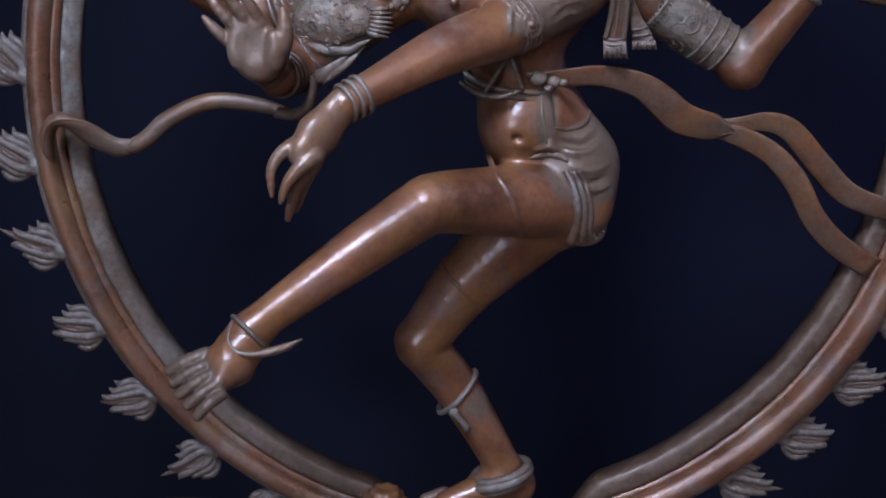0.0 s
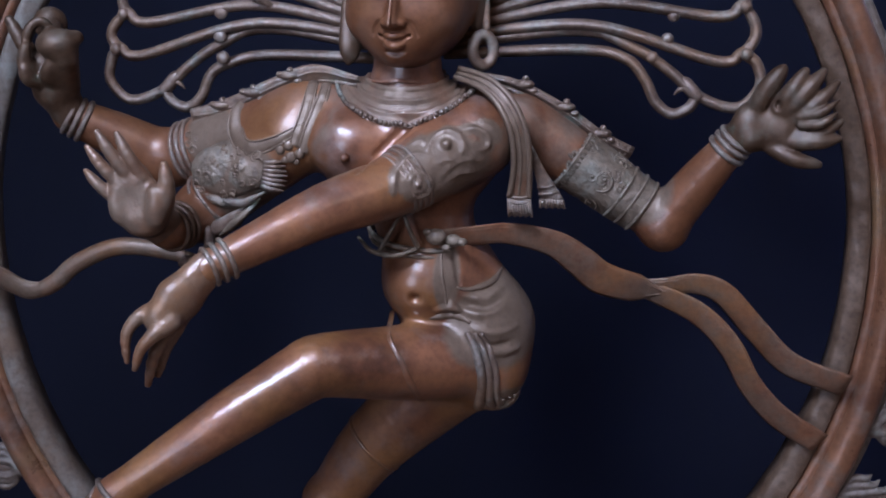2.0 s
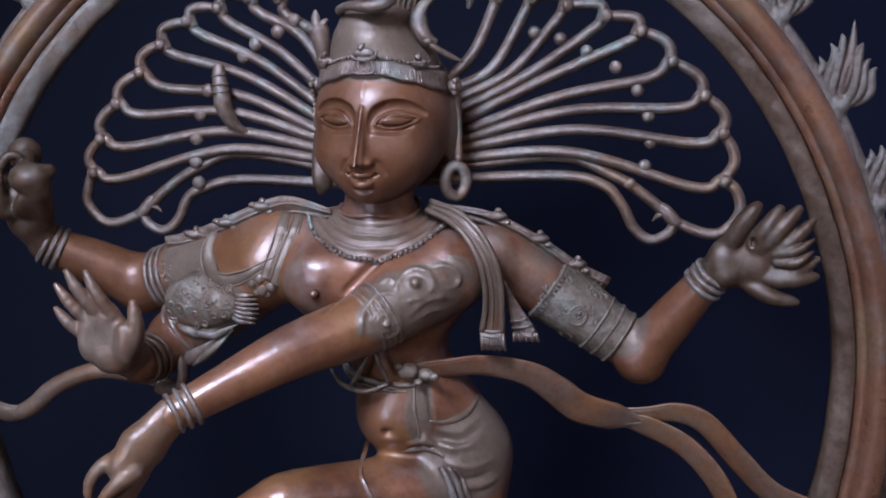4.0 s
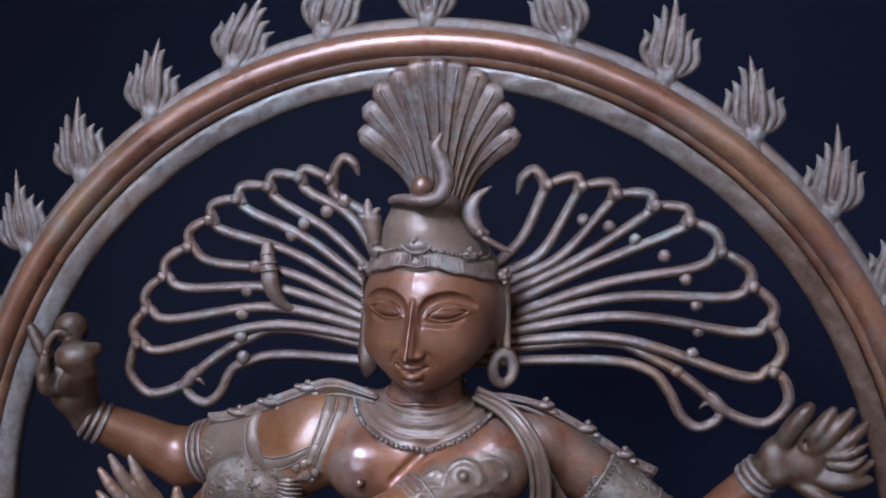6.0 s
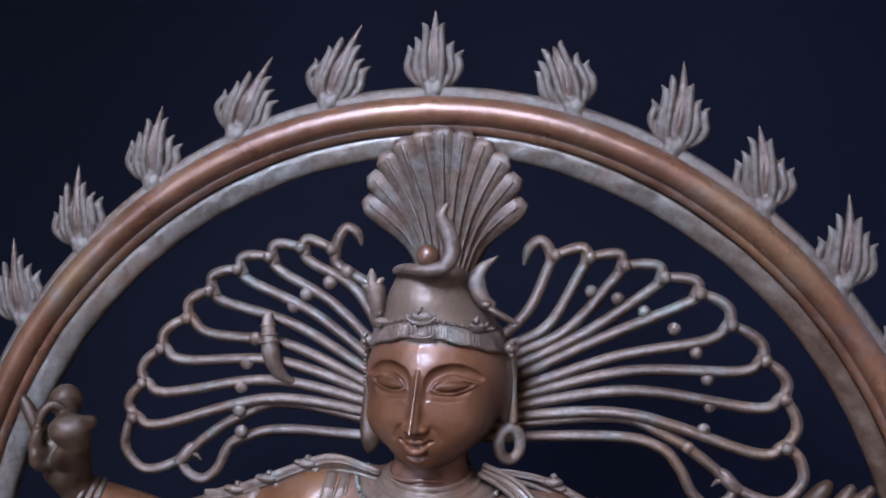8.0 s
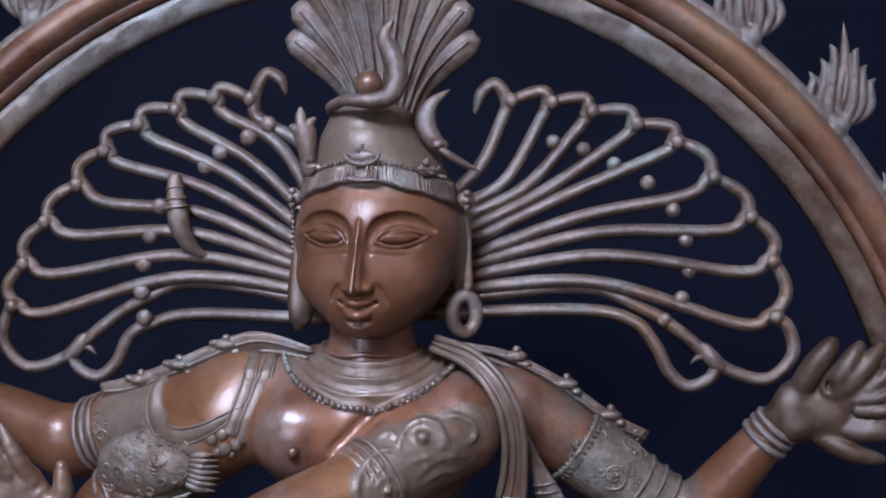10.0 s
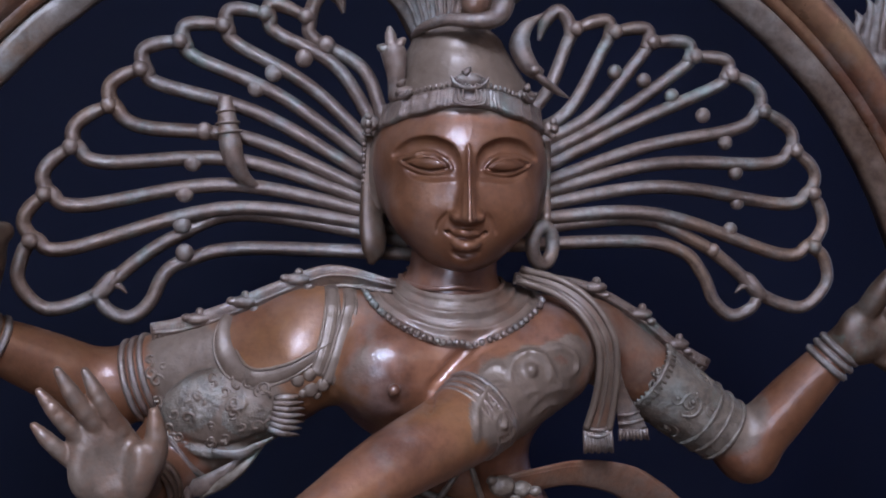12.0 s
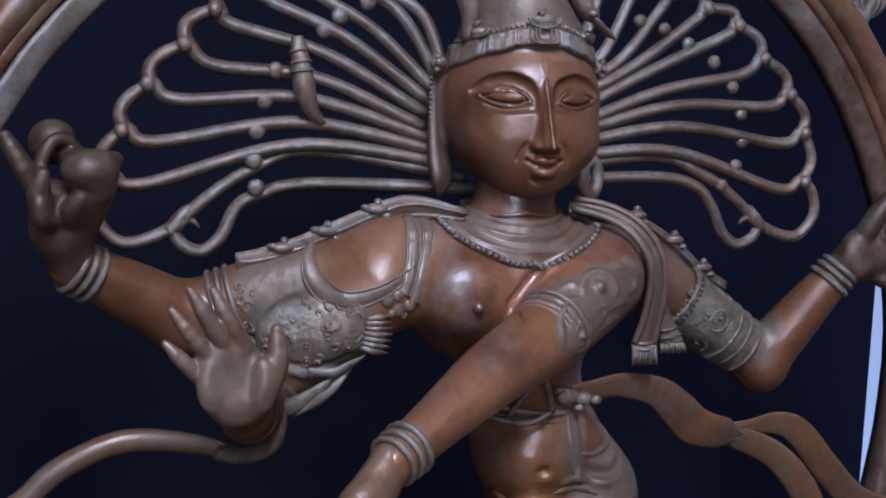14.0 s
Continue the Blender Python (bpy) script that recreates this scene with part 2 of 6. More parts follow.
class Soup:
    """Vertices, faces and material slots, gathered for one mesh."""

    def __init__(self):
        self.v, self.f, self.m, self.w, self.n = [], [], [], [], 0
        self.wear = 0.0

    def add(self, verts, faces, mat=0, worn=None):
        self.v.append(np.asarray(verts, float))
        self.w.append(np.full(len(verts), self.wear) if worn is None else np.asarray(worn, float))
        off = self.n
        self.f += [tuple(int(i) + off for i in q) for q in faces]
        self.m += list(mat) if hasattr(mat, "__len__") else [mat] * len(faces)
        self.n += len(verts)

    def tube(self, pts, r, seg=8, mat=0, flat=1.0, side=None, closed=False, ribs=0):
        """A rod along pts. flat: thickness over width; side: the direction of its width."""
        p = np.asarray(pts, float)
        k = len(p)
        r = np.full(k, r, float) if np.isscalar(r) else np.interp(np.linspace(0, 1, k), np.linspace(0, 1, len(r)), r)
        t = np.roll(p, -1, 0) - np.roll(p, 1, 0) if closed else np.gradient(p, axis=0)
        t /= np.linalg.norm(t, axis=1)[:, None] + 1e-12
        a = np.empty_like(p)
        if side is not None:
            s = np.broadcast_to(np.asarray(side, float), p.shape)
            a = s - (s * t).sum(1)[:, None] * t
        else:
            ref = vec(0, 1, 0) if abs(t[0][1]) < 0.9 else vec(1, 0, 0)
            a[0] = ref - ref @ t[0] * t[0]
            for i in range(1, k):
                a[i] = a[i - 1] - a[i - 1] @ t[i] * t[i]
        a /= np.linalg.norm(a, axis=1)[:, None] + 1e-12
        b = np.cross(t, a)
        th = np.linspace(0, 2 * np.pi, seg, endpoint=False)
        ring = a[:, None] * np.cos(th)[None, :, None] + flat * b[:, None] * np.sin(th)[None, :, None]
        if ribs:
            ring = ring * (1 + 0.13 * np.cos(ribs * th))[None, :, None]
        v = (p[:, None] + ring * r[:, None, None]).reshape(-1, 3)
        rows = k if closed else k - 1
        faces = [(i * seg + j, i * seg + (j + 1) % seg, (i + 1) % k * seg + (j + 1) % seg, (i + 1) % k * seg + j)
                 for i in range(rows) for j in range(seg)]
        if not closed:
            faces += [tuple(range(seg))[::-1], tuple((k - 1) * seg + j for j in range(seg))]
        self.add(v, faces, mat)

    def hoop(self, centre, axis, radius, r, mat=0, seg=8, n=36, squash=1.0, side=None):
        """A ring about an axis; squash narrows it across side."""
        w = unit(axis)
        u = unit(np.cross(w, vec(0, 0, 1) if abs(w[2]) < 0.9 else vec(0, 1, 0))) if side is None else unit(np.asarray(side) - np.dot(side, w) * w)
        q = np.cross(w, u)
        th = np.linspace(0, 2 * np.pi, n, endpoint=False)[:, None]
        self.tube(np.asarray(centre) + radius * (np.cos(th) * u + squash * np.sin(th) * q), r, seg, mat, closed=True)

    def ball(self, centre, r, mat=0, n=10, turn=None):
        """A round or (three radii) egg-shaped bead."""
        r = np.full(3, r, float) if np.isscalar(r) else np.asarray(r, float)
        m = n + n // 2
        ph, th = np.linspace(0, np.pi, n + 1)[1:-1], np.linspace(0, 2 * np.pi, m, endpoint=False)
        v = [(0, 0, 1)] + [(math.sin(a) * math.cos(b), math.sin(a) * math.sin(b), math.cos(a)) for a in ph for b in th] + [(0, 0, -1)]
        v = np.array(v) * r
        if turn is not None:
            v = v @ np.asarray(turn).T
        f = [(0, 1 + j, 1 + (j + 1) % m) for j in range(m)]
        for i in range(n - 2):
            f += [(1 + i * m + j, 1 + (i + 1) * m + j, 1 + (i + 1) * m + (j + 1) % m, 1 + i * m + (j + 1) % m) for j in range(m)]
        last = 1 + (n - 1) * m
        f += [(last, last - m + (j + 1) % m, last - m + j) for j in range(m)]
        self.add(v + np.asarray(centre), f, mat)

    def mesh(self, name, mats):
        me = bpy.data.meshes.new(name)
        me.from_pydata(np.vstack(self.v).tolist(), [], self.f)
        for m in mats:
            me.materials.append(m)
        me.polygons.foreach_set("material_index", np.array(self.m, dtype=np.int32))
        me.polygons.foreach_set("use_smooth", np.ones(len(self.f), dtype=bool))
        me.attributes.new("worn", "FLOAT", "POINT").data.foreach_set("value", np.concatenate(self.w).astype(np.float32))
        me.update()
        return me


class Clay:
    """A lump of clay on a fine lattice: forms are pressed together smoothly, then skinned."""

    def __init__(self, lo, hi, h):
        self.lo, self.h = np.asarray(lo, float), h
        self.n = np.ceil((np.asarray(hi) - self.lo) / h).astype(int) + 1
        self.d = np.full(self.n, 0.05, np.float32)
        self.mat = np.zeros(self.n, np.int8)
        self.worn = np.zeros(self.n, np.float32)

    def window(self, lo, hi, pad):
        a = np.clip(np.floor((np.asarray(lo) - pad - self.lo) / self.h).astype(int), 0, self.n)
        b = np.clip(np.ceil((np.asarray(hi) + pad - self.lo) / self.h).astype(int) + 1, 0, self.n)
        if (b <= a).any():
            return None, None
        sl = tuple(slice(i, j) for i, j in zip(a, b))
        axes = [self.lo[k] + self.h * np.arange(a[k], b[k]) for k in range(3)]
        return sl, np.stack(np.meshgrid(*axes, indexing="ij"), -1)

    def press(self, sl, d, k, mat=None, cut=False):
        old = self.d[sl]
        if cut:
            d = -d
            hh = np.clip(0.5 - 0.5 * (d - old) / k, 0, 1)
            self.d[sl] = np.where(True, d + (old - d) * hh + k * hh * (1 - hh), old)
            return
        hh = np.clip(0.5 + 0.5 * (old - d) / k, 0, 1)
        if mat is not None:
            self.mat[sl] = np.where(d < old, 0 if mat == 1 else mat, self.mat[sl])
            soft = np.clip(0.5 + 0.5 * (old - d) / max(k, 0.006), 0, 1)
            self.worn[sl] += (float(mat == 1) - self.worn[sl]) * soft
        self.d[sl] = old + (d - old) * hh - k * hh * (1 - hh)

    def limb(self, a, b, ra, rb, k=0.012, mat=0, cut=False, flat=None):
        """A tapered rod from a to b. flat: (direction, factor) presses it flat along that direction."""
        a, b = np.asarray(a, float), np.asarray(b, float)
        big = max(ra, rb) * 1.2
        sl, p = self.window(np.minimum(a, b) - big, np.maximum(a, b) + big, 2 * k + 0.006)
        if sl is None:
            return
        ab = b - a
        t = np.clip((p - a) @ ab / (ab @ ab), 0, 1)
        q = p - a - t[..., None] * ab
        if flat:
            w = unit(flat[0])
            q = q + (q @ w)[..., None] * w * (flat[1] - 1)
        r = ra + (rb - ra) * t
        self.press(sl, np.linalg.norm(q, axis=-1) - r, k, mat, cut)

    def chain(self, rows, k=0.012, mat=0, n=14):
        """A limb through rows of (x, y, z, radius), swelling and tapering without seams."""
        q = spline(rows, n)
        big = q[:, 3].max()
        sl, p = self.window(q[:, :3].min(0) - big, q[:, :3].max(0) + big, 2 * k + 0.006)
        best = np.full(p.shape[:3], 1.0)
        for (a, ra), (b, rb) in zip([(x[:3], x[3]) for x in q[:-1]], [(x[:3], x[3]) for x in q[1:]]):
            ab = b - a
            t = np.clip((p - a) @ ab / (ab @ ab), 0, 1)
            best = np.minimum(best, np.linalg.norm(p - a - t[..., None] * ab, axis=-1) - ra - (rb - ra) * t)
        self.press(sl, best, k, mat)

    def egg(self, c, r, k=0.012, mat=0, cut=False, turn=None):
        """An ellipsoid; turn: a 3 x 3 rotation."""
        c, r = np.asarray(c, float), np.asarray(r, float)
        sl, p = self.window(c - r.max(), c + r.max(), 2 * k + 0.006)
        if sl is None:
            return
        q = p - c
        if turn is not None:
            q = q @ np.asarray(turn)
        k0 = np.linalg.norm(q / r, axis=-1)
        k1 = np.linalg.norm(q / r ** 2, axis=-1)
        self.press(sl, k0 * (k0 - 1) / np.maximum(k1, 1e-6), k, mat, cut)

    def string(self, pts, r, k=0.003, mat=0, cut=False):
        """A rod through several points."""
        p = np.asarray(pts, float)
        r = np.full(len(p), r, float) if np.isscalar(r) else np.interp(np.linspace(0, 1, len(p)), np.linspace(0, 1, len(r)), r)
        for i in range(len(p) - 1):
            self.limb(p[i], p[i + 1], r[i], r[i + 1], k, mat, cut)

    def meet(self, p, way=(0.0, 1.0, 0.0), reach=0.30):
        """Where a straight line from p first enters the clay."""
        p, way = np.asarray(p, float), unit(way)
        q = p + way * np.arange(0, reach, 0.0006)[:, None]
        i = np.clip(np.rint((q - self.lo) / self.h).astype(int), 0, self.n - 1)
        d = self.d[tuple(i.T)]
        hit = np.argmax(d < 0)
        return q[hit] if d[hit] < 0 else None

    def lay(self, points, n=24, lift=0.0, start=-0.30):
        """A smooth run over the front of the clay through places (x, z)."""
        out = []
        for x, z in spline([(a, b, 0) for a, b in points], n)[:, :2]:
            q = self.meet((x, start, z))
            if q is not None:
                out.append(q + vec(0, -lift, 0))
        out = np.array(out)
        for _ in range(2):
            out[1:-1, 1] = (out[:-2, 1] + 2 * out[1:-1, 1] + out[2:, 1]) / 4
        return out

    def skin(self):
        """The surface, as vertices, quads, material slots and wear (surface nets)."""
        d, n = self.d, self.n
        ins = d < 0
        cnt = np.zeros(n - 1, np.int8)
        corner = [(i, j, k) for i in (0, 1) for j in (0, 1) for k in (0, 1)]
        cell = lambda arr, o: arr[o[0]:n[0] - 1 + o[0], o[1]:n[1] - 1 + o[1], o[2]:n[2] - 1 + o[2]]
        for o in corner:
            cnt += cell(ins, o)
        ids = np.argwhere((cnt > 0) & (cnt < 8))
        index = np.full(n - 1, -1, np.int64)
        index[tuple(ids.T)] = np.arange(len(ids))
        acc, num = np.zeros((len(ids), 3)), np.zeros(len(ids))
        for o in corner:
            for ax in range(3):
                if o[ax]:
                    continue
                e = list(o)
                e[ax] = 1
                va, vb = d[tuple((ids + o).T)], d[tuple((ids + e).T)]
                x = (va < 0) != (vb < 0)
                t = np.where(x, va / np.where(x, va - vb, 1), 0)
                q = np.tile(np.array(o, float), (len(ids), 1))
                q[:, ax] = t
                acc += q * x[:, None]
                num += x
        v = self.lo + self.h * (ids + acc / num[:, None])
        mats = self.mat[tuple((ids + 0).T)]
        wear = sum(self.worn[tuple((ids + o).T)] for o in corner) / 8
        quads, slots = [], []
        for ax in range(3):
            s = [slice(1, -1)] * 3
            s[ax] = slice(0, -1)
            up = list(s)
            up[ax] = slice(1, None)
            here, there = ins[tuple(s)], ins[tuple(up)]
            at = np.argwhere(here != there)
            if not len(at):
                continue
            at = at + [1 if i != ax else 0 for i in range(3)]
            flip = ~ins[tuple(at.T)]
            u, w = [(1, 2), (2, 0), (0, 1)][ax]
            eu, ew = np.eye(3, dtype=int)[u], np.eye(3, dtype=int)[w]
            q = np.stack([index[tuple((at - eu - ew).T)], index[tuple((at - ew).T)], index[tuple(at.T)], index[tuple((at - eu).T)]], 1)
            ok = (q >= 0).all(1)
            q, flip = q[ok], flip[ok]
            q[flip] = q[flip][:, ::-1]
            quads.append(q)
            slots.append(mats[q[:, 0]])
        return v, np.vstack(quads).tolist(), np.concatenate(slots).tolist(), wear


def part(name, data, parent=None, label="", at=None):
    """Links a mesh as one object, under a thing where one is given."""
    ob = new(name, data)
    if parent is not None:
        ob.parent = parent
    if at is not None:
        ob.matrix_basis = at
    if label:
        ob["label"] = label
    return ob


def box_soup(lo, hi, s=None, mat=0):
    s = s or Soup()
    (a, b, c), (d, e, f) = lo, hi
    v = [(x, y, z) for x in (a, d) for y in (b, e) for z in (c, f)]
    s.add(v, [(0, 1, 3, 2), (4, 6, 7, 5), (0, 4, 5, 1), (2, 3, 7, 6), (0, 2, 6, 4), (1, 5, 7, 3)], mat)
    return s


def flat_shaded(me):
    me.polygons.foreach_set("use_smooth", np.zeros(len(me.polygons), dtype=bool))
    return me


# ---- the room ----
def slab(name, lo, hi, mat, label, category):
    ob = new(name, flat_shaded(box_soup(lo, hi).mesh(name, [mat])))
    return tagged(ob, label, category, kind="structure")


slab("floor", (-2.7, -3.7, -0.1), (2.9, 1.7, 0.0), WOOD, "brown wooden floor of the display room", "floor")
slab("ceiling", (-2.7, -3.7, 2.7), (2.9, 1.7, 2.8), WHITE, "white painted ceiling of the room", "ceiling")
slab("wall_west", (-2.7, -3.5, 0.0), (-2.5, 1.5, 2.7), PLASTER, "warm beige plaster wall", "wall")
slab("wall_east", (2.7, -3.5, 0.0), (2.9, 1.5, 2.7), WHITE, "white painted plaster wall", "wall")


def wall_with_opening(name, x0, x1, y0, y1, ox0, ox1, oz0, oz1, mat, label):
    s = Soup()
    for lo, hi in (((x0, y0, 0), (ox0, y1, 2.7)), ((ox1, y0, 0), (x1, y1, 2.7)),
                   ((ox0, y0, 0), (ox1, y1, oz0)), ((ox0, y0, oz1), (ox1, y1, 2.7))):
        box_soup(lo, hi, s)
    return tagged(new(name, flat_shaded(s.mesh(name, [mat]))), label, "wall", kind="structure")


wall_with_opening("wall_south", -2.7, 2.9, -3.7, -3.5, -1.85, -0.85, 0.95, 2.15, PLASTER, "warm beige plaster wall with a window opening")
wall_with_opening("wall_north", -2.7, 2.9, 1.5, 1.7, 1.45, 2.4, 0.05, 2.2, WHITE, "white plaster wall with a bright tall window")


slab("daylight_backdrop", (1.2, 1.74, -0.05), (2.65, 1.76, 2.5), DAYLIGHT, "pale blue daylight outside the tall window", "backdrop")


def backdrop_cloth():
    """A hanging cloth with soft upright folds."""
    s = Soup()
    nx, nz = 150, 12
    xs, zs = np.linspace(-2.2, 0.923, nx), np.linspace(0.02, 2.5, nz)
    v = []
    for z in zs:
        for x in xs:
            y = 0.6 + 0.012 * math.sin(9 * x + 0.6 * math.sin(2.1 * x + z)) + 0.006 * math.sin(23 * x + 1.3 + 0.4 * z)
            v.append((x, y, z))
    s.add(v, [(i * nx + j, i * nx + j + 1, (i + 1) * nx + j + 1, (i + 1) * nx + j) for i in range(nz - 1) for j in range(nx - 1)])
    ob = new("backdrop", s.mesh("backdrop", [CLOTH]))
    return tagged(ob, "dark navy blue cloth backdrop hanging behind the statue", "backdrop", kind="structure")


backdrop_cloth()


# ---- the flaming arch ----
CX, CZ = 0.0, 0.85
RX, RZ = 0.488, 0.522


def arch_place(deg, out=0.0, y=0.0):
    """A place on the arch's oval at an angle from its centre, moved outwards."""
    a = radians(deg)
    out = out + 0.006 * max(0.0, math.cos(a - radians(60))) ** 4 - 0.30 * min(0.035, max(-0.012, -out)) * max(0.0, math.cos(a + radians(48))) ** 3
    # both ends sink into the base
    out += 0.06 * min(1.0, max(0.0, 18.5 - abs((deg + 90 + 180) % 360 - 180)) / 9) ** 1.5
    p = vec(RX * math.cos(a), 0, RZ * math.sin(a))
    n = unit(vec(math.cos(a) / RX, 0, math.sin(a) / RZ))
    return p + n * out + vec(CX, y, CZ), n


def swept_oval(profile, mat, name, wobble=0.0, chased=0.0, n=180, swell=0.0):
    """A closed profile of (outward, depth) carried round the oval; chased: depth of a cut pattern on its front; swell: how far it stands forward in the lower half."""
    s = Soup()
    k = len(profile)
    v, brown = [], []
    for i in range(n):
        deg = 360 * i / n
        a = radians(deg)
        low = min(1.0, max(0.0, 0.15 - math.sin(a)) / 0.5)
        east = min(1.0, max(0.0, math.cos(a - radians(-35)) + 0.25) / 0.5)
        w = wobble * (noise.noise(Vector((3 * math.cos(a), 3 * math.sin(a), 5.0))) + 0.5 * noise.noise(Vector((19 * math.cos(a), 19 * math.sin(a), 2.0))))
        seam = 0.0012 * math.exp(-((deg - 90.5) / 0.9) ** 2)
        for j, (o, y) in enumerate(profile):
            cut = chased * (abs(math.sin(33 * a + 150 * o)) ** 2 + 0.8 * noise.noise(Vector((60 * math.cos(a), 60 * math.sin(a), 140 * o)))) if chased and y <= 0 and o < -0.0208 else 0.0
            v.append(arch_place(deg, o + w + (seam if o > 0 else 0), y + cut * (1 - 0.6 * low) - seam - (swell * low if o < -0.0193 and y < 0.004 else 0) + (1.6 * swell * low if swell and y > 0.010 else 0))[0])
            # negative worn turns the band darker brown: most to the lower east, less below
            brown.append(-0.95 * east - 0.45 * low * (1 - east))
    s.add(v, [(i * k + j, i * k + (j + 1) % k, (i + 1) % n * k + (j + 1) % k, (i + 1) % n * k + j) for i in range(n) for j in range(k)], 0, brown)
    return s.mesh(name, [mat])


def ring_profile(cx, cy, rx, ry, n=14):
    return [(cx + rx * math.cos(2 * math.pi * i / n), cy + ry * math.sin(2 * math.pi * i / n)) for i in range(n)]


def flame_mesh(variant, bend, stout=False):
    """A cup of nested upright tongues round a pointed leaf, cast in one piece on a short stem."""
    rng = random.Random(variant)
    c = Clay((-0.045, -0.016, -0.014), (0.045, 0.016, 0.098), 0.0011)
    curve = lambda x, y, z: (x + bend * 0.010 * (max(0, z) / 0.07) ** 1.8, y, z)
    fat = 1.16 if stout else 1.04
    tall = (0.066, 0.076, 0.058, 0.072)[variant % 4] if stout else (0.082, 0.074, 0.079, 0.061)[variant % 4]
    c.string([curve(*q) for q in spline([(0, 0.003, 0.006), (0, 0.000, 0.026), (0.001, 0.000, 0.046), (0.001, 0.002, tall)], 12)], [0.0052, 0.0066, 0.0068, 0.0046, 0.0007], 0.0010, 2)
    c.string([curve(*q) for q in spline([(0, -0.0064, 0.014), (0, -0.0074, 0.028), (0.001, -0.0074, 0.046), (0.001, -0.005, 0.058)], 8)], [0.0008, 0.0017, 0.0016, 0.0006], 0.0008, cut=True)
    for side in (-1, 1):
        for a in range(3):
            wide = (0.0085, 0.0162, 0.0236)[a] + rng.uniform(-0.0008, 0.0008)
            h = (0.060, 0.050, 0.040)[a] + rng.uniform(-0.004, 0.004) - (0.004 if stout else 0)
            y = -0.0030 + 0.0016 * a
            out = rng.uniform(0.0010, 0.0042)
            pts = [(0.002 + wide * 0.20, y * 0.6, 0.002), (wide * 0.74, y, 0.007 + 0.001 * a), (wide * 1.04, y - 0.0012, 0.018 + 0.001 * a), (wide * 0.96, y - 0.001, 0.5 * (0.020 + h)), (wide * 0.93, y, h - 0.006), (wide + out, y + 0.002, h)]
            c.string([curve(side * px, py, pz) for px, py, pz in spline(pts, 13)], [0.0022 * fat, 0.0034 * fat, 0.0037 * fat, 0.0036 * fat, 0.0032 * fat, 0.0008], 0.0012 if stout else 0.0007)
    for z, w in ((0.013, 0.019), (0.024, 0.023), (0.034, 0.019)):
        c.egg(curve(0, 0.0030, z), (w, 0.0038, 0.013), 0.002)
    c.egg((0, -0.002, 0.000), (0.0095, 0.0070, 0.0065), 0.004)
    c.limb((0, 0.003, -0.012), (0, 0.002, 0.003), 0.0120, 0.0085, 0.005)
    s = Soup()
    s.add(*c.skin())
    return s.mesh("flame", [GREY, GREY, DULL])


def flame_arch():
    arch = tagged(new("flame_arch"), "oval bronze arch ringed with flame tufts, worn copper brown", "statue arch")
    part("tube", swept_oval(ring_profile(0.0015, -0.004, 0.0135, 0.0165, 18), COPPER, "tube", 0.0007, n=360), arch, "rubbed copper-coloured round moulding")
    part("outer_rim", swept_oval([(0.006, 0.012), (0.010, 0.000), (0.0195, 0.0005), (0.0235, 0.003), (0.0250, 0.009), (0.012, 0.020)], GREY, "outer_rim", 0.0006), arch)
    part("inner_rim", swept_oval([(-0.006, 0.008), (-0.006, -0.0060), (-0.0115, -0.0078), (-0.0150, -0.0072), (-0.0182, -0.0050), (-0.0192, 0.0000), (-0.0192, 0.008)], COPPER, "inner_rim", 0.0005), arch)
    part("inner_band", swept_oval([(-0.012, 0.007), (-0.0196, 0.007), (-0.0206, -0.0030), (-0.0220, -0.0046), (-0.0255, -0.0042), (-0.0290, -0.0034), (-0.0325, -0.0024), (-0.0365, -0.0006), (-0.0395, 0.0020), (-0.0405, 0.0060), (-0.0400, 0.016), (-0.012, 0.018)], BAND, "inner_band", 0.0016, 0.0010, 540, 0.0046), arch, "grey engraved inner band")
    tufts = {b: [flame_mesh(i, b) for i in range(4)] for b in (-1, 0, 1)}
    stubs = {b: [flame_mesh(i, b, True) for i in range(3)] for b in (-1, 1)}
    # sideways tilt of each tuft in degrees, from the crown down
    tilt_west = (0, 14, 16, -2, -12, -18, -27, -38, -50, -65, -79, -93, -108, -128, -150)
    tilt_east = (0, -13, 14, 3, 11, 16, 25, 38, 50, 64, 76, 87, 94, 100, 110)
    for k in range(-14, 15):
        low = abs(k) > 7
        deg = 90 + 10.75 * k - (0 if k >= 0 else 1.4 if low else 4.0) + (0.7 if 0 < k < 7 else 0) + 1.18 * max(0, -k - 9)
        place, n = arch_place(deg, 0.021, 0.006)
        side = (k > 0) - (k < 0)
        turn = Matrix.Rotation(radians((tilt_west if k > 0 else tilt_east)[abs(k)]), 4, "Y")
        part("flame", stubs[side][k % 3] if abs(k) > 6 else tufts[side][(3 if k == -1 else (k * 7 + 70) % 3)], arch, at=Matrix.Translation(place) @ turn)
    return arch


flame_arch()


# ---- the statue ----
POL, DUL, GRY, CHA, DSK = 0, 1, 2, 3, 4   # material slots: polished, weathered, grey, chased, darkened


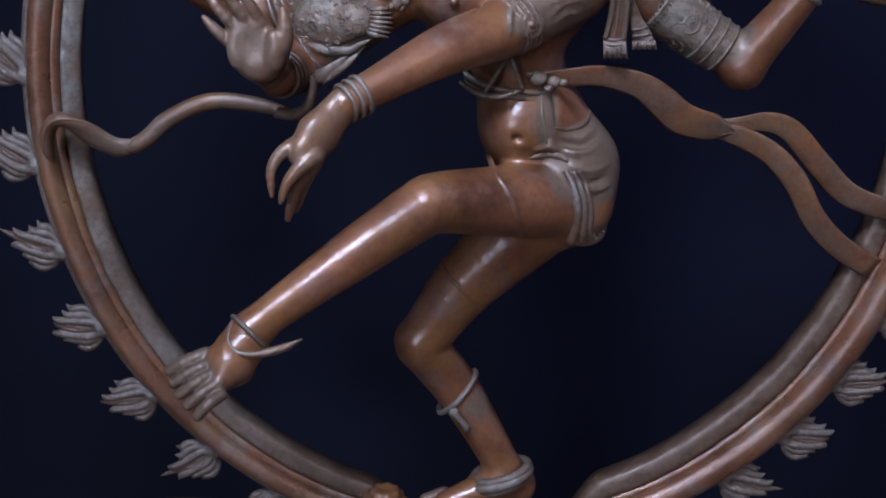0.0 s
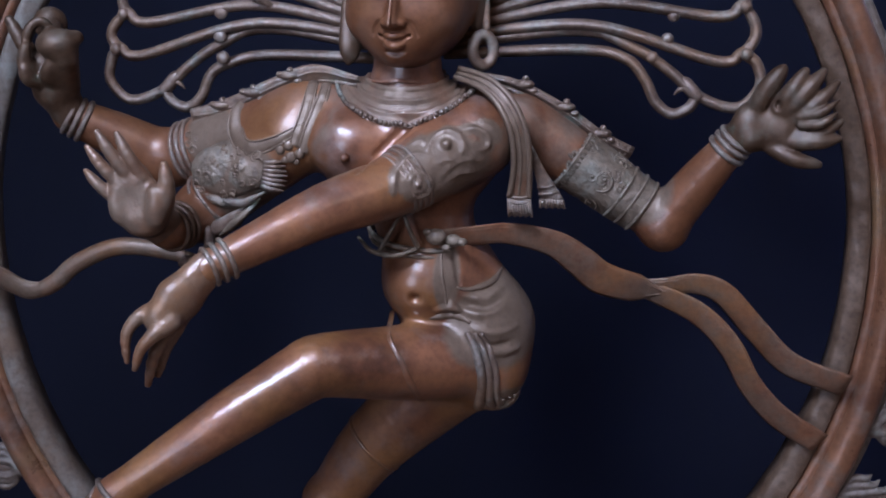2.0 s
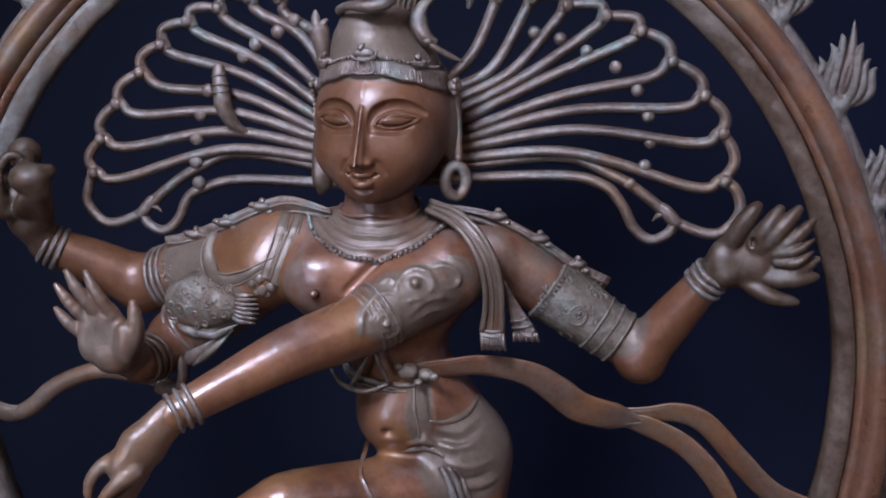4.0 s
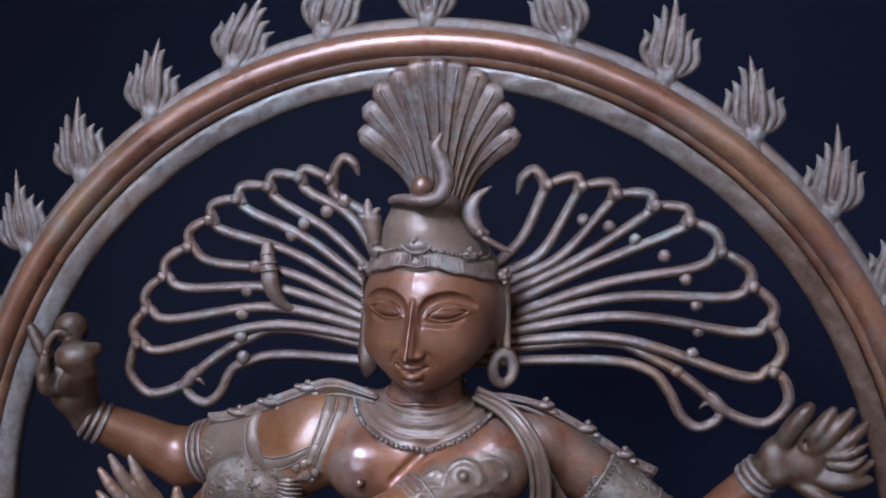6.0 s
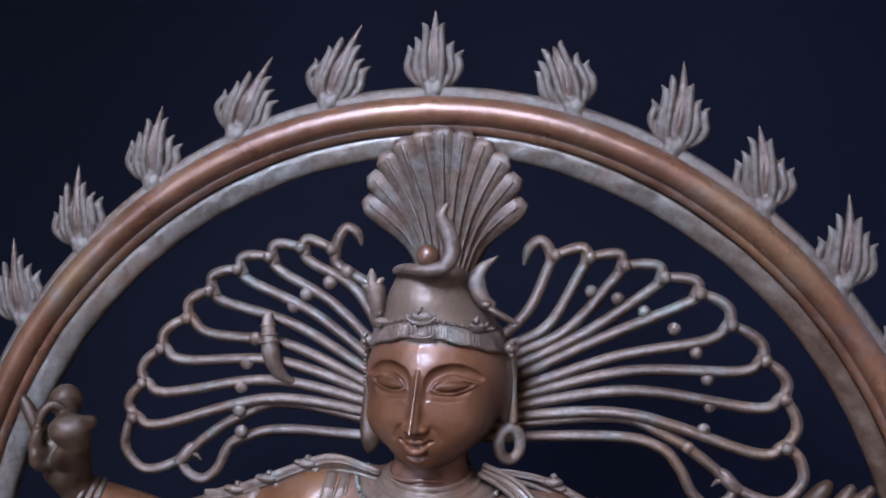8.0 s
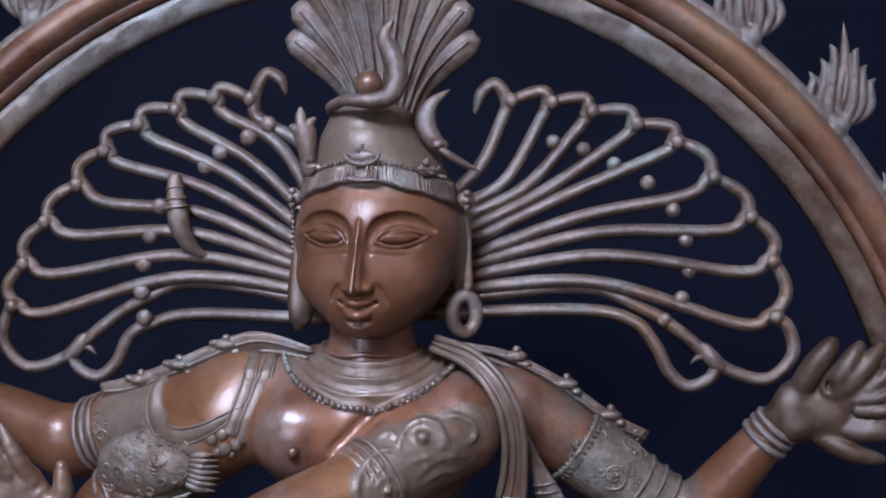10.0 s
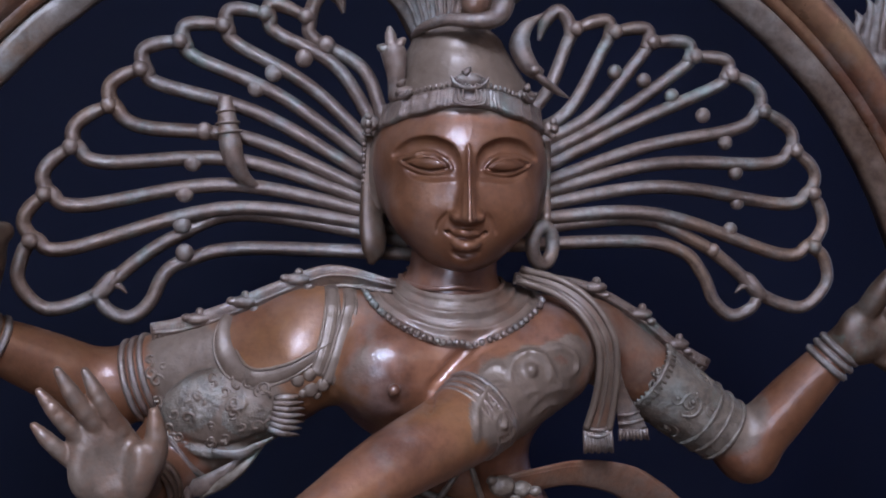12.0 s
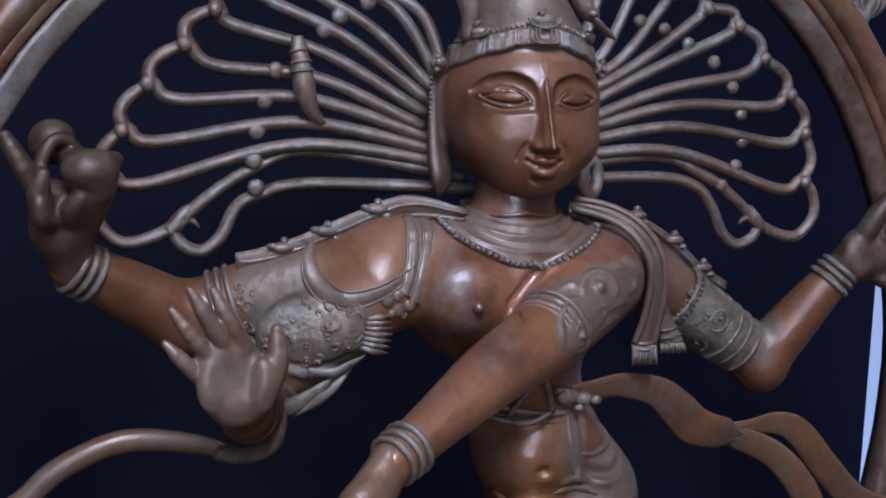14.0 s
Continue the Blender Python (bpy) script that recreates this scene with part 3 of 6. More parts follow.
def sculpt_body():
    """Trunk, legs and arms, pressed together from tapered forms."""
    c = Clay((-0.36, -0.26, 0.38), (0.36, 0.05, 1.10), 0.0022)
    # trunk
    c.egg((0.062, -0.036, 0.775), (0.066, 0.050, 0.062), 0.02)
    c.egg((0.040, -0.046, 0.845), (0.052, 0.050, 0.055), 0.02)
    c.limb((0.036, -0.045, 0.85), (0.020, -0.048, 0.93), 0.046, 0.050, 0.02)
    c.egg((0.010, -0.050, 0.975), (0.090, 0.055, 0.060), 0.02)
    c.egg((-0.042, -0.078, 0.985), (0.040, 0.034, 0.036), 0.015)
    c.egg((0.055, -0.078, 0.988), (0.040, 0.034, 0.036), 0.015)
    c.limb((-0.09, -0.042, 1.008), (0.112, -0.042, 1.005), 0.036, 0.030, 0.02)
    c.limb((0.008, -0.050, 1.01), (0.010, -0.052, 1.085), 0.036, 0.031, 0.02)
    c.egg((0.022, -0.066, 0.850), (0.036, 0.040, 0.036), 0.012)
    c.egg((0.022, -0.108, 0.842), (0.0065, 0.010, 0.0050), 0.004, cut=True)
    c.limb((0.008, -0.104, 0.822), (0.040, -0.104, 0.826), 0.003, 0.003, 0.006, cut=True)
    # raised leg
    c.chain([(0.085, -0.050, 0.770, 0.0445), (0.010, -0.104, 0.777, 0.0370), (-0.058, -0.150, 0.788, 0.0305), (-0.078, -0.161, 0.782, 0.0290),
             (-0.108, -0.178, 0.766, 0.0270), (-0.140, -0.195, 0.748, 0.0250), (-0.188, -0.216, 0.718, 0.0208), (-0.236, -0.238, 0.688, 0.0165)], 0.012, n=22)
    c.limb((-0.232, -0.232, 0.684), (-0.250, -0.245, 0.672), 0.018, 0.018, 0.012)
    # standing leg
    c.chain([(0.055, -0.035, 0.745, 0.047), (-0.026, -0.040, 0.668, 0.0365), (-0.068, -0.046, 0.612, 0.0295), (-0.079, -0.048, 0.598, 0.0288),
             (-0.067, -0.040, 0.578, 0.0276), (-0.037, -0.030, 0.533, 0.0260), (-0.008, -0.029, 0.482, 0.0230), (0.0165, -0.028, 0.435, 0.0210)], 0.014, n=22)
    c.limb((0.018, -0.028, 0.425), (0.032, -0.020, 0.404), 0.022, 0.026, 0.01)
    c.limb((0.010, -0.035, 0.412), (-0.052, -0.052, 0.394), 0.021, 0.015, 0.012)
    # crossing arm
    c.chain([(0.074, -0.072, 0.993, 0.041), (0.012, -0.118, 0.958, 0.0300), (-0.050, -0.163, 0.940, 0.0245), (-0.100, -0.197, 0.919, 0.0190), (-0.142, -0.224, 0.900, 0.0150)], 0.0035)
    emboss(c, [(-0.024, 0.972), (-0.009, 0.984), (0.003, 0.996), (0.017, 1.009), (0.030, 1.019)], [0.0020, 0.0040, 0.0044, 0.0040, 0.0014], -0.0004, None, 24, 0.0020, True)
    # far arm with the open hand, on the figure's left
    c.chain([(0.126, -0.036, 0.999, 0.0320), (0.192, -0.039, 0.954, 0.0265), (0.254, -0.042, 0.913, 0.0235)], 0.012)
    c.egg((0.259, -0.044, 0.904), (0.0235, 0.0235, 0.0235), 0.008)
    c.chain([(0.258, -0.044, 0.908, 0.0238), (0.288, -0.055, 0.951, 0.0208), (0.322, -0.068, 0.998, 0.0150)], 0.008)
    # two arms on the figure's right
    c.chain([(-0.112, -0.036, 1.000, 0.036), (-0.180, -0.024, 0.980, 0.032), (-0.246, -0.012, 0.958, 0.028)], 0.015)
    c.chain([(-0.246, -0.012, 0.956, 0.028), (-0.292, -0.029, 0.983, 0.0235), (-0.334, -0.046, 1.006, 0.0178)], 0.010)
    c.chain([(-0.105, -0.055, 0.985, 0.037), (-0.155, -0.050, 0.948, 0.034), (-0.200, -0.046, 0.912, 0.030)], 0.015)
    c.limb((-0.200, -0.046, 0.908), (-0.216, -0.110, 0.905), 0.028, 0.019, 0.012)
    # short cloth over the hips
    c.egg((0.083, -0.042, 0.775), (0.0455, 0.054, 0.062), 0.012)
    c.egg((0.098, -0.046, 0.752), (0.027, 0.042, 0.032), 0.010)
    c.egg((0.081, -0.041, 0.805), (0.0465, 0.057, 0.048), 0.010)
    c.limb((0.055, -0.038, 0.850), (0.088, -0.040, 0.800), 0.043, 0.047, 0.012)
    # folds and edges of the hip cloth
    for pts, r in (([(0.066, 0.842), (0.086, 0.838), (0.106, 0.846)], 0.0022), ([(0.062, 0.829), (0.086, 0.824), (0.112, 0.830)], 0.0024), ([(0.076, 0.812), (0.098, 0.806), (0.120, 0.810)], 0.0020),
                   ([(0.084, 0.792), (0.102, 0.786), (0.122, 0.788)], 0.0026), ([(0.056, 0.838), (0.060, 0.828), (0.070, 0.820)], 0.0026), ([(0.040, 0.829), (0.054, 0.832), (0.066, 0.828)], 0.0024)):
        emboss(c, pts, [r * 0.4, r, r * 0.9, r * 0.3], 0.0008, None, 18, 0.0035)
    for pts, r in (([(0.058, 0.889), (0.062, 0.868), (0.064, 0.852)], 0.0020), ([(0.070, 0.834), (0.090, 0.831), (0.108, 0.838)], 0.0018), ([(0.080, 0.799), (0.100, 0.794), (0.120, 0.798)], 0.0018)):
        emboss(c, pts, [r * 0.4, r, r, r * 0.3], -0.0010, None, 18, 0.0030, True)
    dress_arms(c)
    return c


def emboss(c, points, r, sink, mat=1, n=26, k=0.0009, cut=False):
    """A low raised (or cut) line over the front of the clay through places (x, z)."""
    c.string(c.lay(points, n, -sink), r, k, mat, cut)


def curl(c, x, z, big, turns, a0, r, sink, mat=1):
    """A low spiral in relief."""
    emboss(c, [(x + big * (1 - 0.85 * f) * math.cos(a0 + 6.28 * turns * f), z + big * (1 - 0.85 * f) * math.sin(a0 + 6.28 * turns * f)) for f in np.linspace(0, 1, 12)], r, sink, mat)


def dress_arms(c):
    """Relief cast with the body: shoulder loop, strap, beast-head armlets and scrolls."""
    # beast head on the lower of the two right arms: swollen brow and snout, round eye, jaw line and curls
    c.egg((-0.170, -0.068, 0.956), (0.034, 0.014, 0.026), 0.010, CHA)
    c.egg((-0.142, -0.076, 0.953), (0.024, 0.014, 0.016), 0.008, CHA)
    for x, z, big in ((-0.178, 0.953, 0.0062), (-0.150, 0.965, 0.0046)):
        ring = [(x + big * math.cos(a), z + big * math.sin(a)) for a in np.linspace(0, 6.28, 13)]
        emboss(c, ring, 0.0018, 0.0004, CHA)
        c.egg(c.meet((x, -0.3, z)), (big * 0.6, 0.0034, big * 0.6), 0.0012, CHA)
    emboss(c, [(-0.200, 0.944), (-0.178, 0.934), (-0.154, 0.932), (-0.132, 0.941), (-0.116, 0.944)], [0.0010, 0.0022, 0.0024, 0.0018, 0.0008], -0.0010, None, cut=True)
    emboss(c, [(-0.196, 0.935), (-0.172, 0.926), (-0.148, 0.927), (-0.126, 0.938)], [0.0016, 0.0036, 0.0036, 0.0016], 0.0012, CHA)
    # scrollwork on the crossing shoulder: a large spiral, a boss in its leaf, and a curl
    curl(c, 0.031, 0.9605, 0.0160, 2.1, 1.9, [0.0020, 0.0024, 0.0022, 0.0024], 0.0003)
    for pts, r in (([(0.010, 0.954), (0.012, 0.974), (0.024, 0.986), (0.040, 0.985)], 0.0024), ([(0.036, 0.984), (0.041, 0.999), (0.054, 1.006), (0.066, 1.001), (0.070, 0.990), (0.063, 0.983)], 0.0024),
                   ([(0.064, 1.004), (0.076, 1.008), (0.089, 1.003), (0.092, 0.993), (0.085, 0.988), (0.079, 0.993)], 0.0024), ([(0.050, 0.966), (0.060, 0.976), (0.074, 0.980), (0.088, 0.977)], 0.0021),
                   ([(0.056, 0.962), (0.067, 0.968), (0.080, 0.967)], 0.0018), ([(0.047, 0.978), (0.056, 0.981), (0.064, 0.978)], 0.0018), ([(0.084, 1.012), (0.094, 1.008), (0.100, 0.998)], 0.0018),
                   ([(0.020, 0.992), (0.028, 0.997), (0.036, 0.996)], 0.0017), ([(0.072, 0.992), (0.074, 0.985), (0.082, 0.982)], 0.0017)):
        emboss(c, pts, [r * 0.5, r, r, r, r * 0.4], 0.0004, 1, 22, 0.0010)
    c.egg(c.meet((0.054, -0.3, 0.994)) + vec(0, 0.001, 0), (0.0054, 0.0056, 0.0054), 0.001, 1)
    c.egg(c.meet((0.031, -0.3, 0.9605)), (0.0036, 0.0040, 0.0036), 0.001, 1)


def sculpt_head():
    """Head with its calm face, in its own axes: x right, y back, z up."""
    c = Clay((-0.085, -0.085, -0.075), (0.085, 0.085, 0.14), 0.0010)
    c.egg((0, 0.006, 0.014), (0.0620, 0.060, 0.066), 0.01)
    c.egg((0, -0.006, -0.014), (0.0475, 0.051, 0.045), 0.014)
    c.egg((0, -0.025, -0.037), (0.029, 0.026, 0.022), 0.014)
    c.egg((0, -0.0405, -0.0480), (0.0120, 0.011, 0.0085), 0.008)
    c.egg((0, -0.036, -0.0315), (0.020, 0.0195, 0.0150), 0.010)
    for s in (-1, 1):
        c.egg((s * 0.0265, -0.0280, -0.013), (0.0245, 0.0225, 0.0240), 0.012)
        # hollow under the sharp edge of the brow, running down beside the nose
        trough = c.lay([(s * 0.0085, 0.0060), (s * 0.0092, 0.0180), (s * 0.0150, 0.0270), (s * 0.0270, 0.0312), (s * 0.0390, 0.0295), (s * 0.0495, 0.0235)], 20, 0.0022, -0.085)
        c.string(trough, [0.0014, 0.0046, 0.0072, 0.0076, 0.0066, 0.0036], 0.0010, cut=True)
        c.string(c.lay([(s * 0.0094, 0.0120), (s * 0.0173, 0.0130), (s * 0.0264, 0.0130), (s * 0.0356, 0.0140), (s * 0.0418, 0.0165)], 14, 0.0032, -0.085), [0.0030, 0.0050, 0.0056, 0.0050, 0.0026], 0.0030, cut=True)
        # eyeball and lids
        ball = c.meet((s * 0.0264, -0.085, 0.0182)) + vec(0, 0.0074, 0.0)
        c.egg(ball, (0.0190, 0.0098, 0.0078), 0.0008, turn=Matrix.Rotation(s * 0.50, 3, "Z"))
        up = c.lay([(s * 0.0103, 0.0160), (s * 0.0164, 0.0226), (s * 0.0256, 0.0258), (s * 0.0352, 0.0241), (s * 0.0461, 0.0192)], 18, 0.0002, -0.085)
        low = c.lay([(s * 0.0103, 0.0157), (s * 0.0177, 0.0126), (s * 0.0264, 0.0116), (s * 0.0356, 0.0136), (s * 0.0453, 0.0187)], 18, 0.0002, -0.085)
        c.string(up, [0.0006, 0.0013, 0.0015, 0.0013, 0.0006], 0.0012)
        c.string(low, [0.0006, 0.0011, 0.0012, 0.0011, 0.0006], 0.0012)
        # sharp line between lids and eyeball
        c.string(c.lay([(s * 0.0129, 0.0164), (s * 0.0181, 0.0210), (s * 0.0260, 0.0234), (s * 0.0348, 0.0219), (s * 0.0422, 0.0189)], 16, -0.0004, -0.085), 0.0010, 0.0006, cut=True)
        c.string(c.lay([(s * 0.0129, 0.0157), (s * 0.0186, 0.0144), (s * 0.0264, 0.0138), (s * 0.0348, 0.0154), (s * 0.0418, 0.0182)], 16, -0.0004, -0.085), 0.0009, 0.0006, cut=True)
        # nostril wing, and the crease from it to the corner of the mouth
        c.egg((s * 0.0072, -0.0590, -0.0170), (0.0042, 0.0064, 0.0040), 0.003)
        c.string(c.lay([(s * 0.0130, -0.0150), (s * 0.0175, -0.0215), (s * 0.0200, -0.0290)], 10, 0.0006, -0.085), [0.0005, 0.0011, 0.0005], 0.0020, cut=True)
        # ear
        c.egg((s * 0.0580, 0.019, 0.004), (0.0085, 0.013, 0.036), 0.004, DUL)
    # nose: a wedge with one sharp ridge
    c.limb((0, -0.0480, 0.024), (0, -0.0575, -0.0160), 0.0024, 0.0074, 0.004)
    c.limb((0, -0.0520, 0.026), (0, -0.0670, -0.0165), 0.0014, 0.0044, 0.005)
    c.limb((0, -0.0530, 0.032), (0, -0.0745, -0.0180), 0.0004, 0.0012, 0.0034)
    # lips in a smile, the lower one full
    upper = spline([(-0.0134, -0.0500, -0.0262), (-0.0084, -0.0556, -0.0286), (-0.0034, -0.0595, -0.0279), (0, -0.0592, -0.0288), (0.0034, -0.0595, -0.0279), (0.0084, -0.0556, -0.0286), (0.0134, -0.0500, -0.0262)], 18)
    lower = spline([(-0.0109, -0.0512, -0.0312), (-0.0063, -0.0555, -0.0358), (0, -0.0580, -0.0374), (0.0063, -0.0555, -0.0358), (0.0109, -0.0512, -0.0312)], 14)
    c.string(upper, [0.0005, 0.0021, 0.0026, 0.0026, 0.0021, 0.0005], 0.0012)
    c.string(lower, [0.0010, 0.0032, 0.0038, 0.0032, 0.0010], 0.0012)
    c.string(spline([(-0.0147, -0.0510, -0.0258), (-0.0080, -0.0590, -0.0314), (0, -0.0622, -0.0328), (0.0080, -0.0590, -0.0314), (0.0147, -0.0510, -0.0258)], 14), 0.0013, 0.001, cut=True)
    c.string(c.lay([(-0.0090, -0.0428), (0, -0.0442), (0.0090, -0.0428)], 8, 0.0008, -0.085), [0.0006, 0.0022, 0.0006], 0.003, cut=True)
    # small upright mark on the forehead
    for x in (-0.0017, 0.0017):
        c.string(c.lay([(x * 0.4, 0.0545), (x * 1.5, 0.0450), (x * 0.3, 0.0350)], 10, -0.0004, -0.085), 0.0008, 0.0008)
    # hair cap above the band
    c.egg((0, 0.007, 0.060), (0.0500, 0.0480, 0.042), 0.003, DUL)
    c.egg((-0.004, 0.006, 0.085), (0.0395, 0.0435, 0.032), 0.008, DUL)
    c.egg((-0.005, 0.006, 0.1040), (0.0312, 0.0365, 0.0150), 0.0050, DUL)
    return c


HEAD = Matrix.Translation((0.013, -0.048, 1.1195)) @ Matrix.Rotation(radians(-6), 4, "Z") @ Matrix.Diagonal((1.045, 1.18, 1.0, 1.0))


def head_place(x, y, z):
    return np.array(HEAD @ Vector((x, y, z)))


def bangles(s, a, b, spots, base, r, mat, lift=0.0006):
    """Rings about a limb from a to b; spots: shares of its length; base: radius at the ends."""
    a, b = np.asarray(a, float), np.asarray(b, float)
    for t in spots:
        s.hoop(a + (b - a) * t, b - a, base[0] + (base[1] - base[0]) * t + lift, r, mat, 6, 32)


def ornament_band(s, a, b, t0, t1, base, mat, rng, teeth=True):
    """A wide chased armlet: a raised sleeve with rolled edges, scrolls and studs."""
    a, b = np.asarray(a, float), np.asarray(b, float)
    w = unit(b - a)
    u = unit(np.cross(w, vec(0, 0, 1)))
    q = np.cross(w, u)
    n, k = 14, 36
    v = []
    for i in range(n + 1):
        t = t0 + (t1 - t0) * i / n
        for j in range(k):
            th = 2 * math.pi * j / k
            r = base[0] + (base[1] - base[0]) * t + 0.0022 + 0.0011 * math.sin(5 * th + 9 * t) * math.sin(math.pi * i / n)
            v.append(a + (b - a) * t + r * (math.cos(th) * u + math.sin(th) * q))
    s.add(v, [(i * k + j, i * k + (j + 1) % k, (i + 1) * k + (j + 1) % k, (i + 1) * k + j) for i in range(n) for j in range(k)], mat)
    bangles(s, a, b, (t0, t1 - 0.16, t1 - 0.08, t1), base, 0.0018, mat, 0.002)
    # scrolls round the sleeve
    for j in range(6):
        th0 = 2 * math.pi * j / 6 + rng.uniform(-0.2, 0.2)
        tm = (t0 + t1) / 2 + rng.uniform(-0.06, 0.06)
        pts = []
        for i in range(20):
            f = i / 19
            rr = 0.0115 * (1 - 0.8 * f)
            an = 2 * math.pi * 1.4 * f + j
            r = base[0] + (base[1] - base[0]) * tm + 0.0020
            dth, dl = rr * math.cos(an) / r, rr * math.sin(an)
            th = th0 + dth
            pts.append(a + (b - a) * tm + w * dl + r * (math.cos(th) * u + math.sin(th) * q))
        s.tube(pts, [0.0013, 0.0012, 0.0008], 6, mat)
        s.ball(pts[-1], 0.0024, mat, 6)
    if teeth:
        for j in range(38):
            th = 2 * math.pi * j / 38
            r = base[0] + (base[1] - base[0]) * t0 + 0.0030
            p = a + (b - a) * t0 + r * (math.cos(th) * u + math.sin(th) * q)
            s.tube([p - w * 0.003 - 0.0016 * (math.cos(th) * u + math.sin(th) * q), p + w * 0.006 - 0.0012 * (math.cos(th) * u + math.sin(th) * q)], [0.0012, 0.0016], 5, mat)


def fan_of_locks(s, side):
    """The flying locks on one side of the head, each hooked over its neighbour, with studs between."""
    cx, cz, y = 0.012, 1.10, 0.018
    if side > 0:
        nodes = [(0.104, 0.142), (0.137, 0.141), (0.170, 0.134), (0.207, 0.124), (0.240, 0.110), (0.270, 0.081), (0.301, 0.049), (0.320, 0.013), (0.324, -0.033)]
        studs = [(0.233, -0.037), (0.247, -0.019), (0.252, 0.004), (0.249, 0.029), (0.238, 0.054), (0.217, 0.076), (0.189, 0.091), (0.164, 0.103), (0.139, 0.109)]
    else:
        nodes = [(0.108, 0.142), (0.138, 0.143), (0.169, 0.133), (0.200, 0.120), (0.228, 0.098), (0.251, 0.070), (0.278, 0.038), (0.297, 0.002), (0.308, -0.034)]
        studs = [(0.203, -0.041), (0.205, -0.019), (0.203, 0.005), (0.197, 0.029), (0.188, 0.053), (0.149, 0.087), (0.136, 0.099), (0.113, 0.111), (0.096, 0.122)]
    grow = 1.0 if side > 0 else 0.965
    if side < 0:
        nodes = [(x * 1.032, z + 0.001) for x, z in nodes]
    nodes = [vec(cx + side * x, y, cz + z) for x, z in nodes]
    root = lambda i: vec(cx + side * ((0.056 if side > 0 else 0.050) + 0.003 * min(i, 5) - 0.009 * max(0, i - 5)), y - 0.014, cz + (0.064 - 0.0098 * i if side > 0 else 0.062 - 0.0102 * i))
    out = lambda i: unit(nodes[i] - vec(cx, y, cz + 0.01))
    rod = 0.0050
    for i, e in enumerate(nodes):
        r0 = root(i)
        o = out(i)
        prev = nodes[i - 1] if i else e + vec(-0.029 * side, 0, -0.010 if side > 0 else 0.004)
        along = unit(e - prev)
        bend = e - o * 0.0045
        turn = bend - o * (0.016 if i < 5 else 0.028) + along * (0.0065 if i < 5 else 0.011)
        run = turn - r0
        lift = ((-0.006, -0.016, -0.012, -0.006, 0.002, 0.007, 0.013, 0.017, 0.022) if side > 0 else (0.008, 0.012, 0.007, 0.009, 0.011, 0.014, 0.017, 0.020, 0.024))[i]
        mid = r0 + run * 0.52 + vec((0.004 if side > 0 else 0.012 - 0.004 * i) if i < 3 else 0, 0, lift)
        top = (e + prev) / 2 + (o * (0.0125 if i < 5 else 0.0105) if i else vec(0, 0, 0.019))
        tip = prev + o * 0.0005 if i else prev
        path = spline([r0, mid, turn, bend, (bend + top) / 2 + o * 0.0035, top, (tip + top) / 2 + (o * 0.0025 if i else vec(-0.003 * side, 0, 0.003)), tip], 52)
        s.tube(path, [rod, rod, rod, rod * 1.05, rod * 1.05, rod, rod, rod * (0.8 if i else 0.3)], 12, DUL, ribs=4)
        if i:
            s.ball(tip + vec(0, -0.003, 0), (0.0066, 0.006, 0.0066), DUL, 7)
            s.tube([tip - o * 0.003, tip - o * 0.012 + along * 0.002], [0.0035, 0.001], 5, DUL)
    # the two lowest locks
    at = lambda x, z: vec(cx + side * x * grow, y, cz + z)
    s.tube(spline([root(9), at(0.160, -0.011), at(0.215, -0.028), at(0.250, -0.050), at(0.282, -0.076), at(0.318, -0.086), at(0.339, -0.066), at(0.336, -0.044), nodes[8]], 48), rod, 12, DUL, ribs=4)
    s.ball(nodes[8] + vec(0, -0.003, 0), 0.0068, DUL, 7)
    s.tube(spline([root(10), at(0.160, -0.030 if side > 0 else -0.038), at(0.206, -0.038 if side > 0 else -0.047), at(0.226, -0.058), at(0.238, -0.081), at(0.254, -0.093), at(0.271, -0.087), at(0.279, -0.074)], 52), rod, 12, DUL, ribs=4)
    s.tube(spline([at(0.282, -0.078), at(0.272, -0.068), at(0.266, -0.060), at(0.254, -0.058)], 10), [0.0062, 0.0072, 0.0050, 0.001], 8, DUL)
    s.tube(spline([at(0.270, -0.066), at(0.262, -0.068), at(0.256, -0.074)], 8), [0.005, 0.003, 0.0008], 6, DUL)
    for x, z in studs:
        s.ball(vec(cx + side * x, y - (0.006 if side < 0 else 0.002), cz + z), (0.0072, 0.0046, 0.0072) if side < 0 else (0.0064, 0.0050, 0.0064), DUL, 9)


